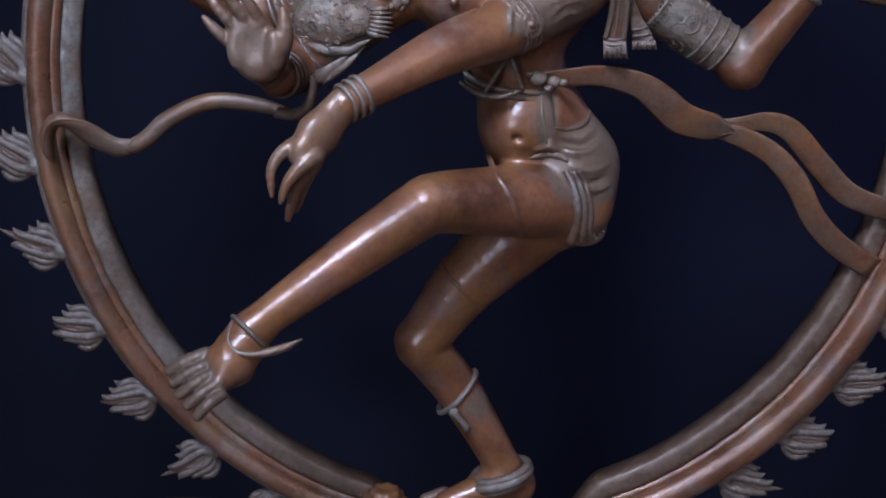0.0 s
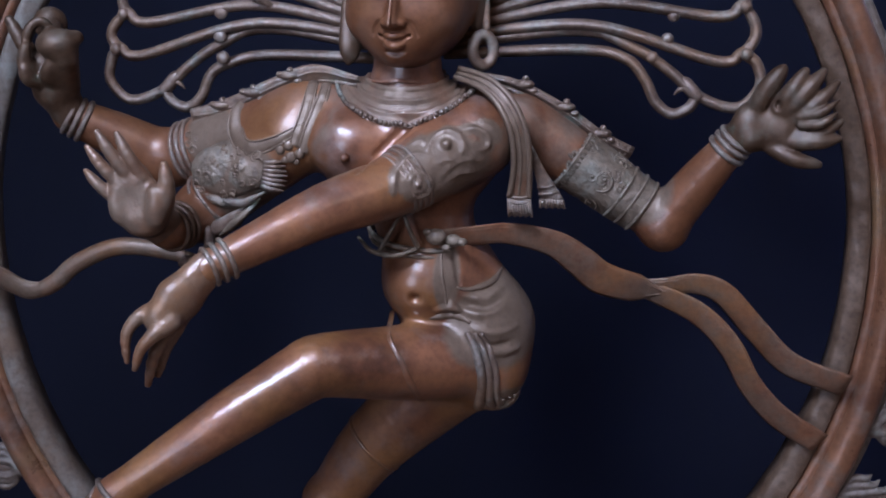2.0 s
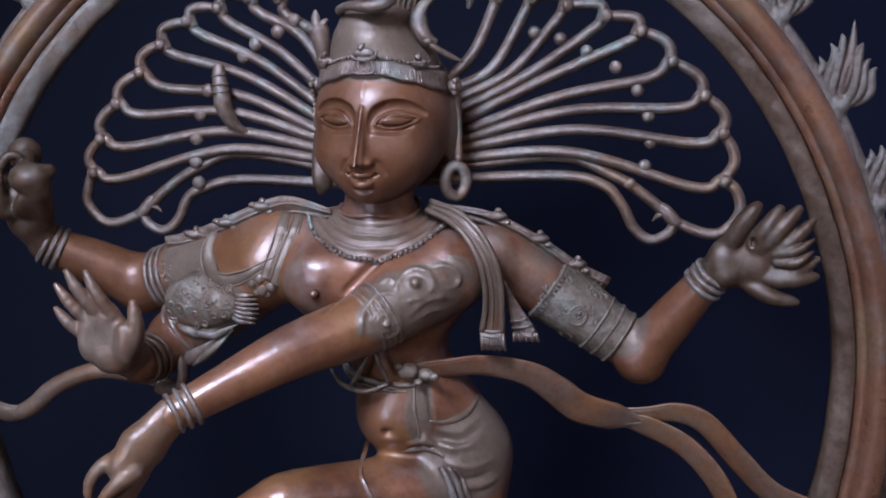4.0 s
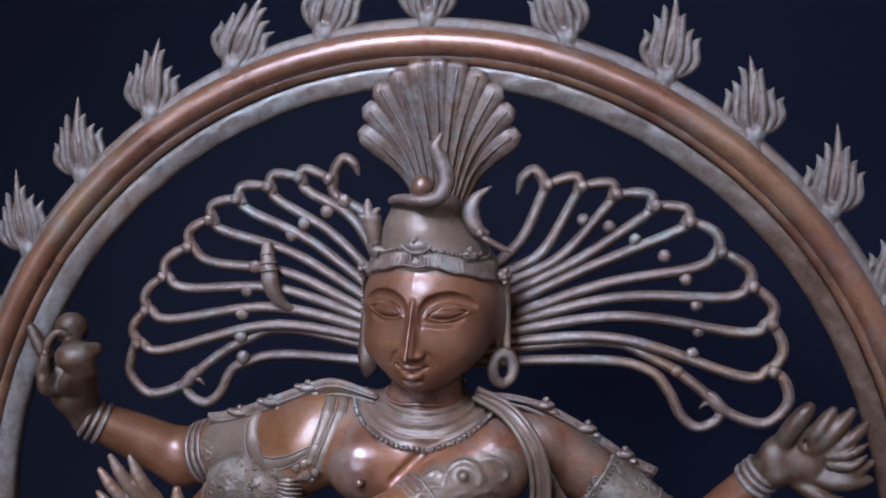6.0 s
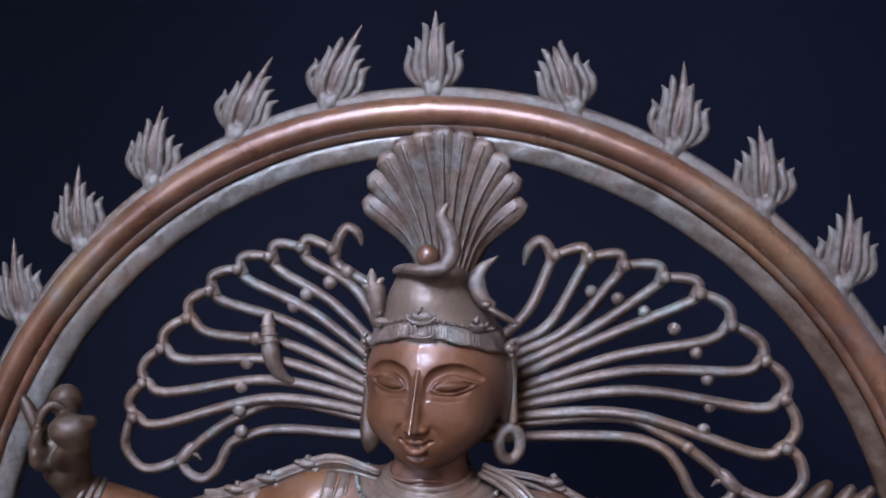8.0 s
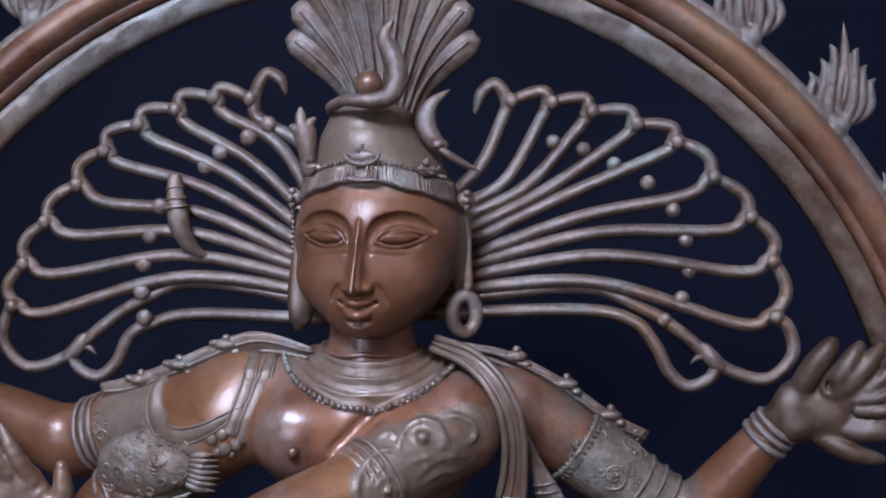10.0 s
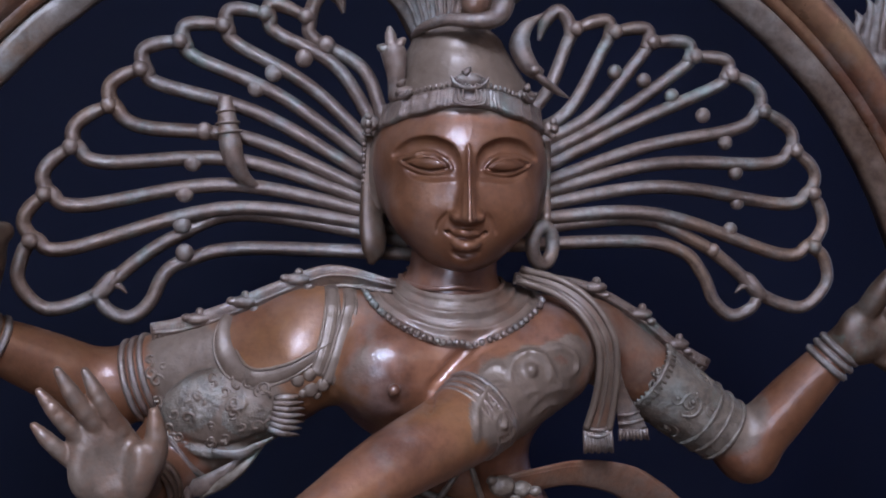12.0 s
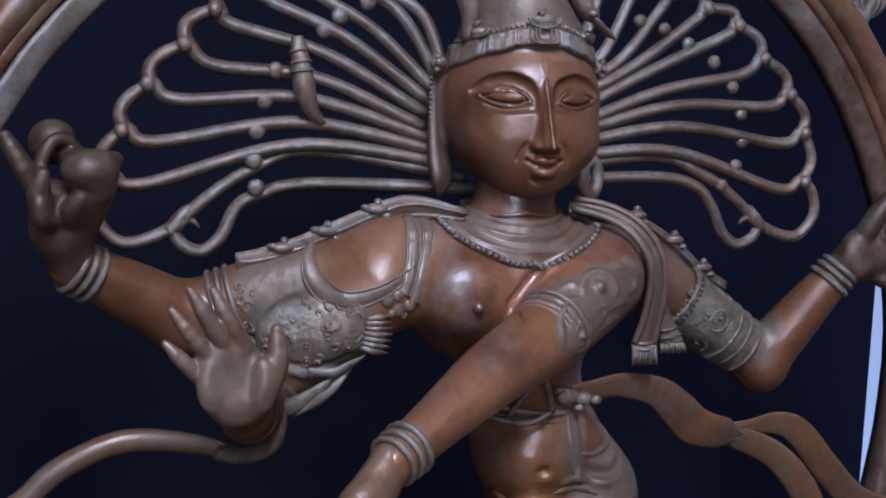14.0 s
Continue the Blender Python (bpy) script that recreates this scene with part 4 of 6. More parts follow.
def feather_crown(s):
    """The upright plume of ribbed feathers behind the cap, its band, bead and cobra hook."""
    cx, cz = 0.012, 1.182
    n = 11
    for i in range(n):
        f = (i - (n - 1) / 2) / ((n - 1) / 2)
        a = radians(90 - 33 * f)
        y = 0.002 + 0.010 * f * f
        length = 0.180 - 0.046 * abs(f) ** 2.2
        d = vec(math.cos(a), 0, math.sin(a))
        base, tip = vec(cx - 0.006 * f, y + 0.004, cz) + d * 0.045, vec(cx, y - 0.012, cz) + d * length
        s.tube(spline([base, base * 0.55 + tip * 0.45 + vec(-0.011 * f, 0.002, 0), tip - d * 0.014 - vec(0.003 * f, 0, 0), tip + vec(0.003 * f, 0, 0)], 20), [0.0060, 0.0080, 0.0102, 0.0120, 0.0118, 0.0058], 10, DUL, flat=0.5, side=np.cross(d, vec(0, 1, 0)))
        s.tube(spline([base + vec(0, -0.004, 0), (base + tip) / 2 + vec(-0.011 * f, -0.005, 0), tip + vec(0, -0.0062, 0) - d * 0.006], 14), [0.0014, 0.0020, 0.0024], 6, DUL)
    for i in range(n - 1):
        f = (i + 0.5 - (n - 1) / 2) / ((n - 1) / 2)
        d = vec(math.cos(radians(90 - 33 * f)), 0, math.sin(radians(90 - 33 * f)))
        q = vec(cx, 0.010 + 0.010 * f * f, cz)
        s.tube([q + d * 0.030 - vec(0.006 * f, 0, 0), q + d * 0.09 - vec(0.010 * f, 0, 0), q + d * (0.160 - 0.046 * abs(f) ** 2.2)], [0.0085, 0.0100, 0.0105], 8, DUL, flat=0.4, side=np.cross(d, vec(0, 1, 0)))
    # bead in the coil of a small cobra that comes round the cap and rears up
    s.wear = 0.42
    s.ball(head_place(0.0028, -0.037, 0.1300), (0.0104, 0.0095, 0.0105), POL, 12)
    s.wear = 0.0
    coil = [(-0.035, 0.008, 0.109), (-0.030, -0.020, 0.1140), (-0.015, -0.035, 0.1185), (0.002, -0.041, 0.1180), (0.0175, -0.037, 0.1215), (0.0225, -0.033, 0.1350), (0.0175, -0.032, 0.153), (0.0130, -0.034, 0.165), (0.0190, -0.033, 0.177)]
    s.tube(spline([head_place(*p) for p in coil], 40), [0.003, 0.0036, 0.0042, 0.0058, 0.0072, 0.0085, 0.0078, 0.0056, 0.0015], 10, DUL)


def head_ornaments(s):
    # chased band round the brow: flat plates between groups of fine pleats, beads above
    k, rows = 480, 8
    v = []
    for i in range(rows + 1):
        f = i / rows
        for j in range(k):
            t = 2 * math.pi * j / k
            u = math.degrees(math.atan2(math.cos(t), -math.sin(t)))
            front = max(0.0, -math.sin(t))
            cell = (abs(u) + 17.0) % 30.0
            pleat = cell < 9 and abs(u) > 12
            lip = 0.0 if pleat else 0.0012 * math.sin(math.pi * (cell - 9) / 21) ** 2
            edge = 0.0500 + 0.0085 * front ** 0.6 - lip
            z = edge + (0.0740 - edge) * f - 0.014 * abs(math.cos(t)) ** 1.8
            relief = 0.0012 * abs(math.sin(math.pi * cell / 3)) if pleat else 0.0024 - 0.0012 * math.sin(math.pi * f) * min(1, 4 * abs(math.sin(math.pi * (cell - 9) / 21)))
            relief += 0.0007 * noise.noise(Vector((16 * math.cos(t), 16 * math.sin(t), 9 * f)))
            grow = 0.0540 + 0.0045 * math.cos(t) ** 2 - 0.0045 * f + (relief if 0 < i < rows else -0.004)
            v.append(head_place(grow * math.cos(t), 0.007 + 0.955 * grow * math.sin(t), z))
    s.add(v, [(i * k + j, i * k + (j + 1) % k, (i + 1) * k + (j + 1) % k, (i + 1) * k + j) for i in range(rows) for j in range(k)], DUL)
    for j in range(84):
        t = 2 * math.pi * j / 84
        s.ball(head_place(0.0506 * math.cos(t), 0.007 + 0.0484 * math.sin(t), 0.0752 - 0.014 * abs(math.cos(t)) ** 1.8), (0.0013, 0.0014, 0.0019), DUL, 5)
    # half-moon clasps lying on the band, rimmed and dotted, and nested loops chased below the middle one
    for a in (-90, -36, -144):
        t = radians(a)
        big = 1.0 if a == -90 else 0.80
        drop = 0.014 * abs(math.cos(t)) ** 1.8
        p = lambda du, dz, o: head_place((0.0520 + o) * math.cos(t) - du * math.sin(t), 0.007 + (0.0500 + o) * math.sin(t) + du * math.cos(t), 0.0785 - drop + dz)
        arc = [(0.0128 * math.cos(b), 0.0085 * math.sin(b)) for b in np.linspace(-3.05, -0.09, 13)]
        s.tube([p(x * big, 0.002 + z * big, 0.0022) for x, z in arc], [0.0008, 0.0019, 0.0024, 0.0019, 0.0008], 8, DUL)
        for x, z in arc[1:-1]:
            s.ball(p(x * 0.80 * big, 0.002 + z * 0.80 * big, 0.0036), 0.0011, DUL, 5)
        s.ball(p(0, -0.001, -0.001), (0.0100 * big, 0.0042, 0.0050 * big), DUL, 8)
        s.tube([p(-0.004, 0.0028, 0.002), p(-0.0005, 0.0060, 0.001), p(0.0010, 0.0078, 0.000)], [0.0030, 0.0020, 0.0005], 7, DUL)
        if a == -90:
            for w in (0.0105, 0.0074, 0.0044):
                loop = spline([p(-w, -0.0075, 0.0040), p(-w, -0.0125 - 0.35 * w, 0.0046), p(-w * 0.35, -0.0140 - 0.42 * w, 0.0050), p(w * 0.35, -0.0140 - 0.42 * w, 0.0050), p(w, -0.0125 - 0.35 * w, 0.0046), p(w, -0.0075, 0.0040)], 18)
                s.tube(loop, 0.0009, 6, DUL)
    # flower pins over the ears
    for sx in (-1, 1):
        s.ball(head_place(sx * 0.0650, 0.008, 0.0440), (0.0072, 0.0072, 0.0066), DUL, 8)
        for j in range(6):
            t = 2 * math.pi * j / 6
            s.ball(head_place(sx * 0.0665, 0.006 + 0.0055 * math.cos(t), 0.0440 + 0.0060 * math.sin(t)), 0.0030, DUL, 6)
    # crescent moon pinned to the cap, with a leaf below it
    moon = [(0.055, -0.004, 0.128), (0.042, -0.008, 0.117), (0.038, -0.010, 0.104), (0.044, -0.012, 0.090), (0.053, -0.010, 0.083)]
    s.tube(spline([head_place(*p) for p in moon], 18), [0.0008, 0.0056, 0.0086, 0.0074, 0.005], 8, DUL)
    s.ball(head_place(0.048, -0.016, 0.0865), (0.0048, 0.0040, 0.0036), DUL, 7)
    s.tube(spline([head_place(*p) for p in ((0.042, -0.014, 0.090), (0.054, -0.012, 0.080), (0.066, -0.006, 0.072), (0.076, -0.002, 0.067))], 14), [0.003, 0.0055, 0.005, 0.0008], 7, DUL, flat=0.6)
    # flower on the other side of the cap
    s.tube(spline([head_place(*p) for p in ((-0.0475, -0.014, 0.062), (-0.0480, -0.016, 0.080), (-0.0500, -0.016, 0.094), (-0.0525, -0.016, 0.104))], 14), [0.0062, 0.0066, 0.0085, 0.0098, 0.0040], 10, DUL)
    for tip, r in (((-0.0615, -0.017, 0.0995), 0.0040), ((-0.0535, -0.016, 0.1140), 0.0046), ((-0.0425, -0.015, 0.1060), 0.0040)):
        s.tube(spline([head_place(-0.0515, -0.018, 0.096), head_place(*(vec(-0.0515, -0.019, 0.096) * 0.45 + vec(*tip) * 0.55)), head_place(*tip)], 8), [0.0050, r, r * 0.9, 0.0014], 7, DUL)
    # long lobe with its pendant, and the ring earring on the other ear
    s.tube(spline([head_place(-0.0635, 0.018, 0.034), head_place(-0.0640, 0.015, 0.000), head_place(-0.0625, 0.010, -0.030), head_place(-0.0605, 0.005, -0.048), head_place(-0.0625, 0.003, -0.062)], 18), [0.006, 0.0065, 0.0080, 0.0102, 0.0112, 0.0092, 0.0020], 16, DSK, flat=0.6, side=(1, 0.4, 0))
    for j in range(18):
        s.ball(head_place(-0.0690, 0.012, 0.036 - 0.0040 * j), 0.0018, DUL, 5)
    s.hoop(head_place(0.0640, 0.012, -0.046), (0.55, -1, 0.05), 0.0108, 0.0056, DUL, 10, 32, 1.35, side=(1, 0.55, 0))
    s.tube(spline([head_place(0.0640, 0.018, 0.034), head_place(0.0655, 0.017, 0.000), head_place(0.0665, 0.014, -0.028)], 12), [0.0042, 0.0035, 0.004], 8, DUL)


def neck_ornaments(s, body):
    def loop(drop, rx, ry, r, mat, beads=0, z=1.046):
        pts = []
        n = beads or 48
        for t in np.linspace(0, 2 * np.pi, n, endpoint=False):
            front = max(0.0, -math.sin(t))
            pts.append(vec(0.006 + rx * math.cos(t), -0.050 + ry * math.sin(t), z - drop * front ** 1.3 - 0.006 * abs(math.cos(t))))
        if beads:
            for p in pts:
                s.ball(p, r, mat, 6)
        else:
            s.tube(pts, r, 8, mat, closed=True)
    loop(0.006, 0.0345, 0.0350, 0.0020, POL, z=1.054)
    # broad flat collar with fine ridges, edged with beads
    k, rows = 90, 18
    def on_chest(t, f, lift):
        front = max(0.0, -math.sin(t))
        p = vec(0.009 + (0.038 + 0.0300 * f) * math.cos(t), -0.050 + (0.037 + 0.0190 * f) * math.sin(t), 1.049 - (0.006 + 0.031 * f) * front ** 1.3 - 0.008 * f * abs(math.cos(t)))
        o = unit((0.5 * math.cos(t), math.sin(t), 0.75))
        q = body.meet(p + o * 0.045, -o, 0.075)
        return (p if q is None or np.linalg.norm(q - p) > 0.02 else q) + o * lift
    v = []
    for i in range(rows + 1):
        f = i / rows
        for t in np.linspace(0, 2 * np.pi, k, endpoint=False):
            v.append(on_chest(t, f, 0.0022 + (0.0026 if i % 6 in (0, 1) else 0.0008 if i % 6 == 4 else 0) - (0.003 if i in (0, rows) else 0)))
    v = np.array(v).reshape(rows + 1, k, 3)
    for _ in range(2):
        v = (np.roll(v, 1, 1) + 2 * v + np.roll(v, -1, 1)) / 4
    s.add(v.reshape(-1, 3), [(i * k + j, i * k + (j + 1) % k, (i + 1) * k + (j + 1) % k, (i + 1) * k + j) for i in range(rows) for j in range(k)], POL, np.full((rows + 1) * k, 0.42))
    for t in np.linspace(0, 2 * np.pi, 84, endpoint=False):
        s.ball(on_chest(t, 0.93, 0.0036), 0.0026, DUL, 6)


def shoulder_cloths(s, body):
    """Stiff pleated trims along the shoulders, studded, and the shawl ends with their fringes."""
    def trim(pts, wide, knobs, ribs, lean):
        path = spline(pts, 30)
        s.tube(path, wide, 10, DUL, flat=0.42, side=lean)
        up = unit(lean)
        w = np.interp(np.linspace(0, 1, 31), np.linspace(0, 1, len(wide)), wide)[:, None]
        s.tube(path - up * w * 0.62 + vec(0, -0.0045, 0), [0.0018, 0.0026, 0.0028, 0.0026], 6, DUL)
        s.tube(path + up * w * 0.30 + vec(0, -0.0048, 0), [0.0010, 0.0016, 0.0018, 0.0016], 6, DUL)
        for i in ribs:
            q, r = path[i], w[i][0]
            s.tube([q + vec(0, -0.0052, 0) - up * r * 0.5, q + vec(0.0015, -0.0050, 0) + up * r * 0.1, q + vec(0.002, -0.002, 0) + up * r * 0.7], [0.0010, 0.0013, 0.0008], 5, DUL)
        for f in knobs:
            i = int(f * 30)
            p = path[i] + up * w[i][0] * 0.75 + vec(0, -0.002, 0)
            s.ball(p, (0.0098, 0.006, 0.0046), DUL, 8)
            s.ball(p + vec(0.001, 0, 0.0050), 0.0034, DUL, 7)
            for dx in (-0.0085, 0.0085):
                s.ball(p + vec(dx, 0, -0.0025 - dx * 0.4), (0.0046, 0.004, 0.0030), DUL, 6)
    trim([(-0.036, -0.060, 1.044), (-0.082, -0.048, 1.049), (-0.122, -0.043, 1.034), (-0.160, -0.038, 1.016), (-0.190, -0.032, 1.005), (-0.212, -0.027, 1.002)], [0.006, 0.0118, 0.0130, 0.0140, 0.0140, 0.0110], (0.34, 0.56, 0.74), range(15, 31), (0.25, -0.5, 1))
    trim([(0.056, -0.054, 1.050), (0.090, -0.050, 1.046), (0.119, -0.047, 1.0375), (0.158, -0.043, 1.015), (0.193, -0.034, 0.988), (0.224, -0.026, 0.9715)], [0.0050, 0.0062, 0.0072, 0.0082, 0.0095, 0.0105, 0.0100], (0.40, 0.60, 0.80), range(24, 30), (0.5, -0.35, 1))
    # strap of two bands over the figure's right shoulder with a chased end, and the looped ribbon beside it
    flat_side = lambda p: np.cross(np.gradient(p, axis=0), vec(0, 1, 0))
    s.wear = 0.75
    def band(points, r, edges, n=30, lift=0.0):
        p = body.lay(points, n, lift)
        side = flat_side(p)
        side /= np.linalg.norm(side, axis=1)[:, None] + 1e-9
        s.tube(p, r, 10, POL, flat=0.40, side=side)
        w = np.interp(np.linspace(0, 1, len(p)), np.linspace(0, 1, len(r)), r)
        for o in edges:
            s.tube(p + side * (w * o)[:, None] + vec(0, -0.0014, 0), [0.0006, 0.0013, 0.0013, 0.0006], 6, POL)
    band([(-0.082, 1.044), (-0.083, 1.026), (-0.087, 1.009), (-0.095, 0.986)], [0.0050, 0.0056, 0.0056, 0.0050], (-0.9, 0.1, 0.9))
    band([(-0.069, 1.044), (-0.070, 1.030), (-0.078, 1.006), (-0.087, 0.979)], [0.0044, 0.0052, 0.0052, 0.0046], (-0.9, 0.9))
    band([(-0.142, 1.031), (-0.154, 1.021), (-0.1595, 1.008), (-0.1580, 0.995), (-0.149, 0.984), (-0.134, 0.982), (-0.114, 0.989), (-0.098, 0.998), (-0.084, 1.006)], [0.0045, 0.0072, 0.0082, 0.0082, 0.0078, 0.0066, 0.0050, 0.0036, 0.0016], (-0.95, 0.95), 44)
    for x, z, r in ((-0.108, 0.982, 0.0056), (-0.099, 0.975, 0.0068), (-0.090, 0.978, 0.0058), (-0.100, 0.986, 0.0056), (-0.094, 0.970, 0.0040), (-0.104, 0.972, 0.0040)):
        q = body.meet((x, -0.3, z))
        if q is not None:
            s.ball(q, (r * 0.9, 0.0024, r * 0.9), POL, 8)
    s.wear = 0.0
    # shawl: a broad double fold over the shoulder with raised edges, ending in a fringe
    fall = spline([(0.058, -0.060, 1.054), (0.084, -0.078, 1.047), (0.103, -0.091, 1.033), (0.116, -0.096, 1.011), (0.1210, -0.091, 0.986), (0.1212, -0.084, 0.960), (0.1190, -0.078, 0.938)], 34)
    wide = [0.0045, 0.0060, 0.0068, 0.0072, 0.0078, 0.0095]
    across = np.cross(np.gradient(fall, axis=0), vec(0.1, -1, 0.25))
    across /= np.linalg.norm(across, axis=1)[:, None]
    s.wear = 0.45
    s.tube(fall, wide, 12, POL, flat=0.28, side=across)
    s.wear = 0.0
    for o, r in ((-1.0, 0.0028), (0.05, 0.0015), (0.95, 0.0030)):
        w = np.interp(np.linspace(0, 1, len(fall)), np.linspace(0, 1, 6), wide)
        s.wear = 0.85
        s.tube(fall + across * (w * o)[:, None] + vec(0, -0.0020, 0), r, 7, POL)
        s.wear = 0.0
    e = fall[-1]
    for dz in (0.001, -0.004):
        s.tube([e + vec(-0.0108, -0.002, dz), e + vec(0, -0.0045, dz - 0.001), e + vec(0.0108, -0.002, dz)], 0.0018, 6, DUL)
    for j in range(9):
        o = (j - 4) * 0.0024
        s.tube([e + vec(o, -0.002, 0.001), e + vec(o * 1.06 + 0.001, -0.003, -0.010), e + vec(o * 1.12 + 0.002, -0.002, -0.0185 + 0.0012 * (j % 2))], [0.0019, 0.0019, 0.0015], 6, DUL)
    # the second end, flaring behind the first
    tail = spline([(0.1290, -0.084, 0.988), (0.1370, -0.076, 0.966), (0.1450, -0.073, 0.947), (0.1510, -0.072, 0.933)], 14)
    s.tube(tail, [0.0025, 0.0052, 0.0085, 0.0110], 12, DUL, flat=0.26, side=(1, -0.15, 0.12))
    for f, w in ((0.66, 0.0085), (0.80, 0.0098)):
        q = tail[int(f * 14)]
        s.tube([q + vec(-w, -0.002, -0.001), q + vec(0, -0.0042, 0), q + vec(w, -0.002, 0.002)], 0.0013, 6, DUL)
    for j in range(9):
        o = (j - 4) * 0.0026
        s.tube([tail[-2] + vec(o, -0.002, 0), tail[-1] + vec(o * 1.1, -0.002, -0.006 + 0.001 * (j % 2))], [0.0017, 0.0013], 5, DUL)


def carved_relief(s, a, b, t0, t1, base, rng, count, facing=(0, -1, 0.2), lift=0.0022):
    """Small curls, buds and leaves scattered over the side of a limb that faces a direction."""
    a, b = np.asarray(a, float), np.asarray(b, float)
    w = unit(b - a)
    u = unit(np.asarray(facing) - np.dot(facing, w) * w)
    q = np.cross(w, u)
    for j in range(count):
        t, th = rng.uniform(t0, t1), rng.uniform(-1.5, 1.5)
        r = base[0] + (base[1] - base[0]) * t + lift
        size = rng.uniform(0.003, 0.0075)
        turn = rng.uniform(0, 6.3)
        pts = []
        for i in range(14):
            f = i / 13
            rr, an = size * (1 - 0.8 * f), turn + 7.5 * f
            k = th + rr * math.cos(an) / r
            pts.append(a + (b - a) * t + w * rr * math.sin(an) + r * (math.cos(k) * u + math.sin(k) * q))
        s.tube(pts, [0.0014, 0.0012, 0.0007], 6, CHA)
        if j % 3 == 0:
            s.ball(pts[-1], rng.uniform(0.0016, 0.0028), CHA, 6)


def arm_tufts(s, body):
    """Leafy tufts, rings and hems of the armlets."""
    rng = random.Random(11)
    bangles(s, (-0.112, -0.036, 1.000), (-0.246, -0.012, 0.958), (0.74, 0.79, 0.84), (0.036, 0.029), 0.0026, DUL)
    bangles(s, (-0.105, -0.055, 0.985), (-0.200, -0.046, 0.912), (0.84, 0.91), (0.037, 0.031), 0.0026, DUL)
    carved_relief(s, (0.126, -0.036, 0.999), (0.255, -0.041, 0.912), 0.30, 0.72, (0.0318, 0.0236), rng, 30, lift=0.0010)
    # curls and studs chased all over the sleeve
    s.wear = 0.8
    for j in range(70):
        x, z, big = rng.uniform(-0.216, -0.116), rng.uniform(0.924, 1.000), rng.uniform(0.0026, 0.0062)
        corner = [body.meet((x + dx, -0.3, z + dz)) for dx in (-big, big) for dz in (-big, big)]
        if abs(z - 0.955 + 0.40 * (x + 0.165)) > 0.036 or any(q is None for q in corner) or np.ptp(np.array(corner)[:, 1]) > 0.012:
            continue
        a0, turns = rng.uniform(0, 6.3), rng.uniform(0.8, 1.4)
        ring = [(x + big * (1 - 0.8 * f) * math.cos(a0 + 6.3 * turns * f), z + big * (1 - 0.8 * f) * math.sin(a0 + 6.3 * turns * f)) for f in np.linspace(0, 1, 9)]
        s.tube(body.lay(ring, 16, -0.0004), [0.0009, 0.0016, 0.0013], 6, POL)
    s.wear = 0.0
    # a fan of pointed leaves at the beast's crest, and a frond under the jaw
    for j in range(7):
        f = j / 6
        a = vec(-0.128 + 0.004 * f, -0.090, 0.947 + 0.022 * f)
        s.tube(spline([a, a + vec(0.010, -0.003, -0.003 + 0.004 * f), a + vec(0.024 - 0.006 * abs(f - 0.4), 0.002, -0.006 + 0.007 * f)], 8), [0.0024, 0.0030, 0.0007], 7, DUL)
    s.tube(spline([(-0.168, -0.086, 0.930), (-0.150, -0.090, 0.928), (-0.136, -0.090, 0.934), (-0.124, -0.088, 0.940)], 14), [0.002, 0.0044, 0.0036, 0.0008], 8, DUL, flat=0.5, side=(0.2, -0.3, 1))
    # hem along the lower edge
    s.tube(spline([(-0.142, -0.082, 0.926), (-0.158, -0.084, 0.914), (-0.176, -0.080, 0.902), (-0.196, -0.070, 0.894)], 16), [0.002, 0.0060, 0.0075, 0.004], 8, DUL, flat=0.5, side=(0.4, -0.3, 1))
    s.tube(spline([(-0.132, -0.082, 0.932), (-0.146, -0.088, 0.918), (-0.160, -0.086, 0.906), (-0.176, -0.078, 0.893)], 16), [0.0012, 0.0036, 0.0042, 0.001], 7, CHA)


def scarf(s, pts, wide, mat, thick=0.16, lines=True):
    path = spline(pts, 40)
    s.tube(path, wide, 10, mat, flat=thick, side=(0, -0.35, 1))
    if lines:
        for o in (-0.55, 0.55):
            t = np.gradient(path, axis=0)
            t /= np.linalg.norm(t, axis=1)[:, None]
            up = vec(0, -0.35, 1) - (t @ vec(0, -0.35, 1))[:, None] * t
            up /= np.linalg.norm(up, axis=1)[:, None]
            w = np.interp(np.linspace(0, 1, len(path)), np.linspace(0, 1, len(wide)), wide)
            s.tube(path + up * (w * o)[:, None] + vec(0, -0.0010, 0), 0.0008, 5, mat)


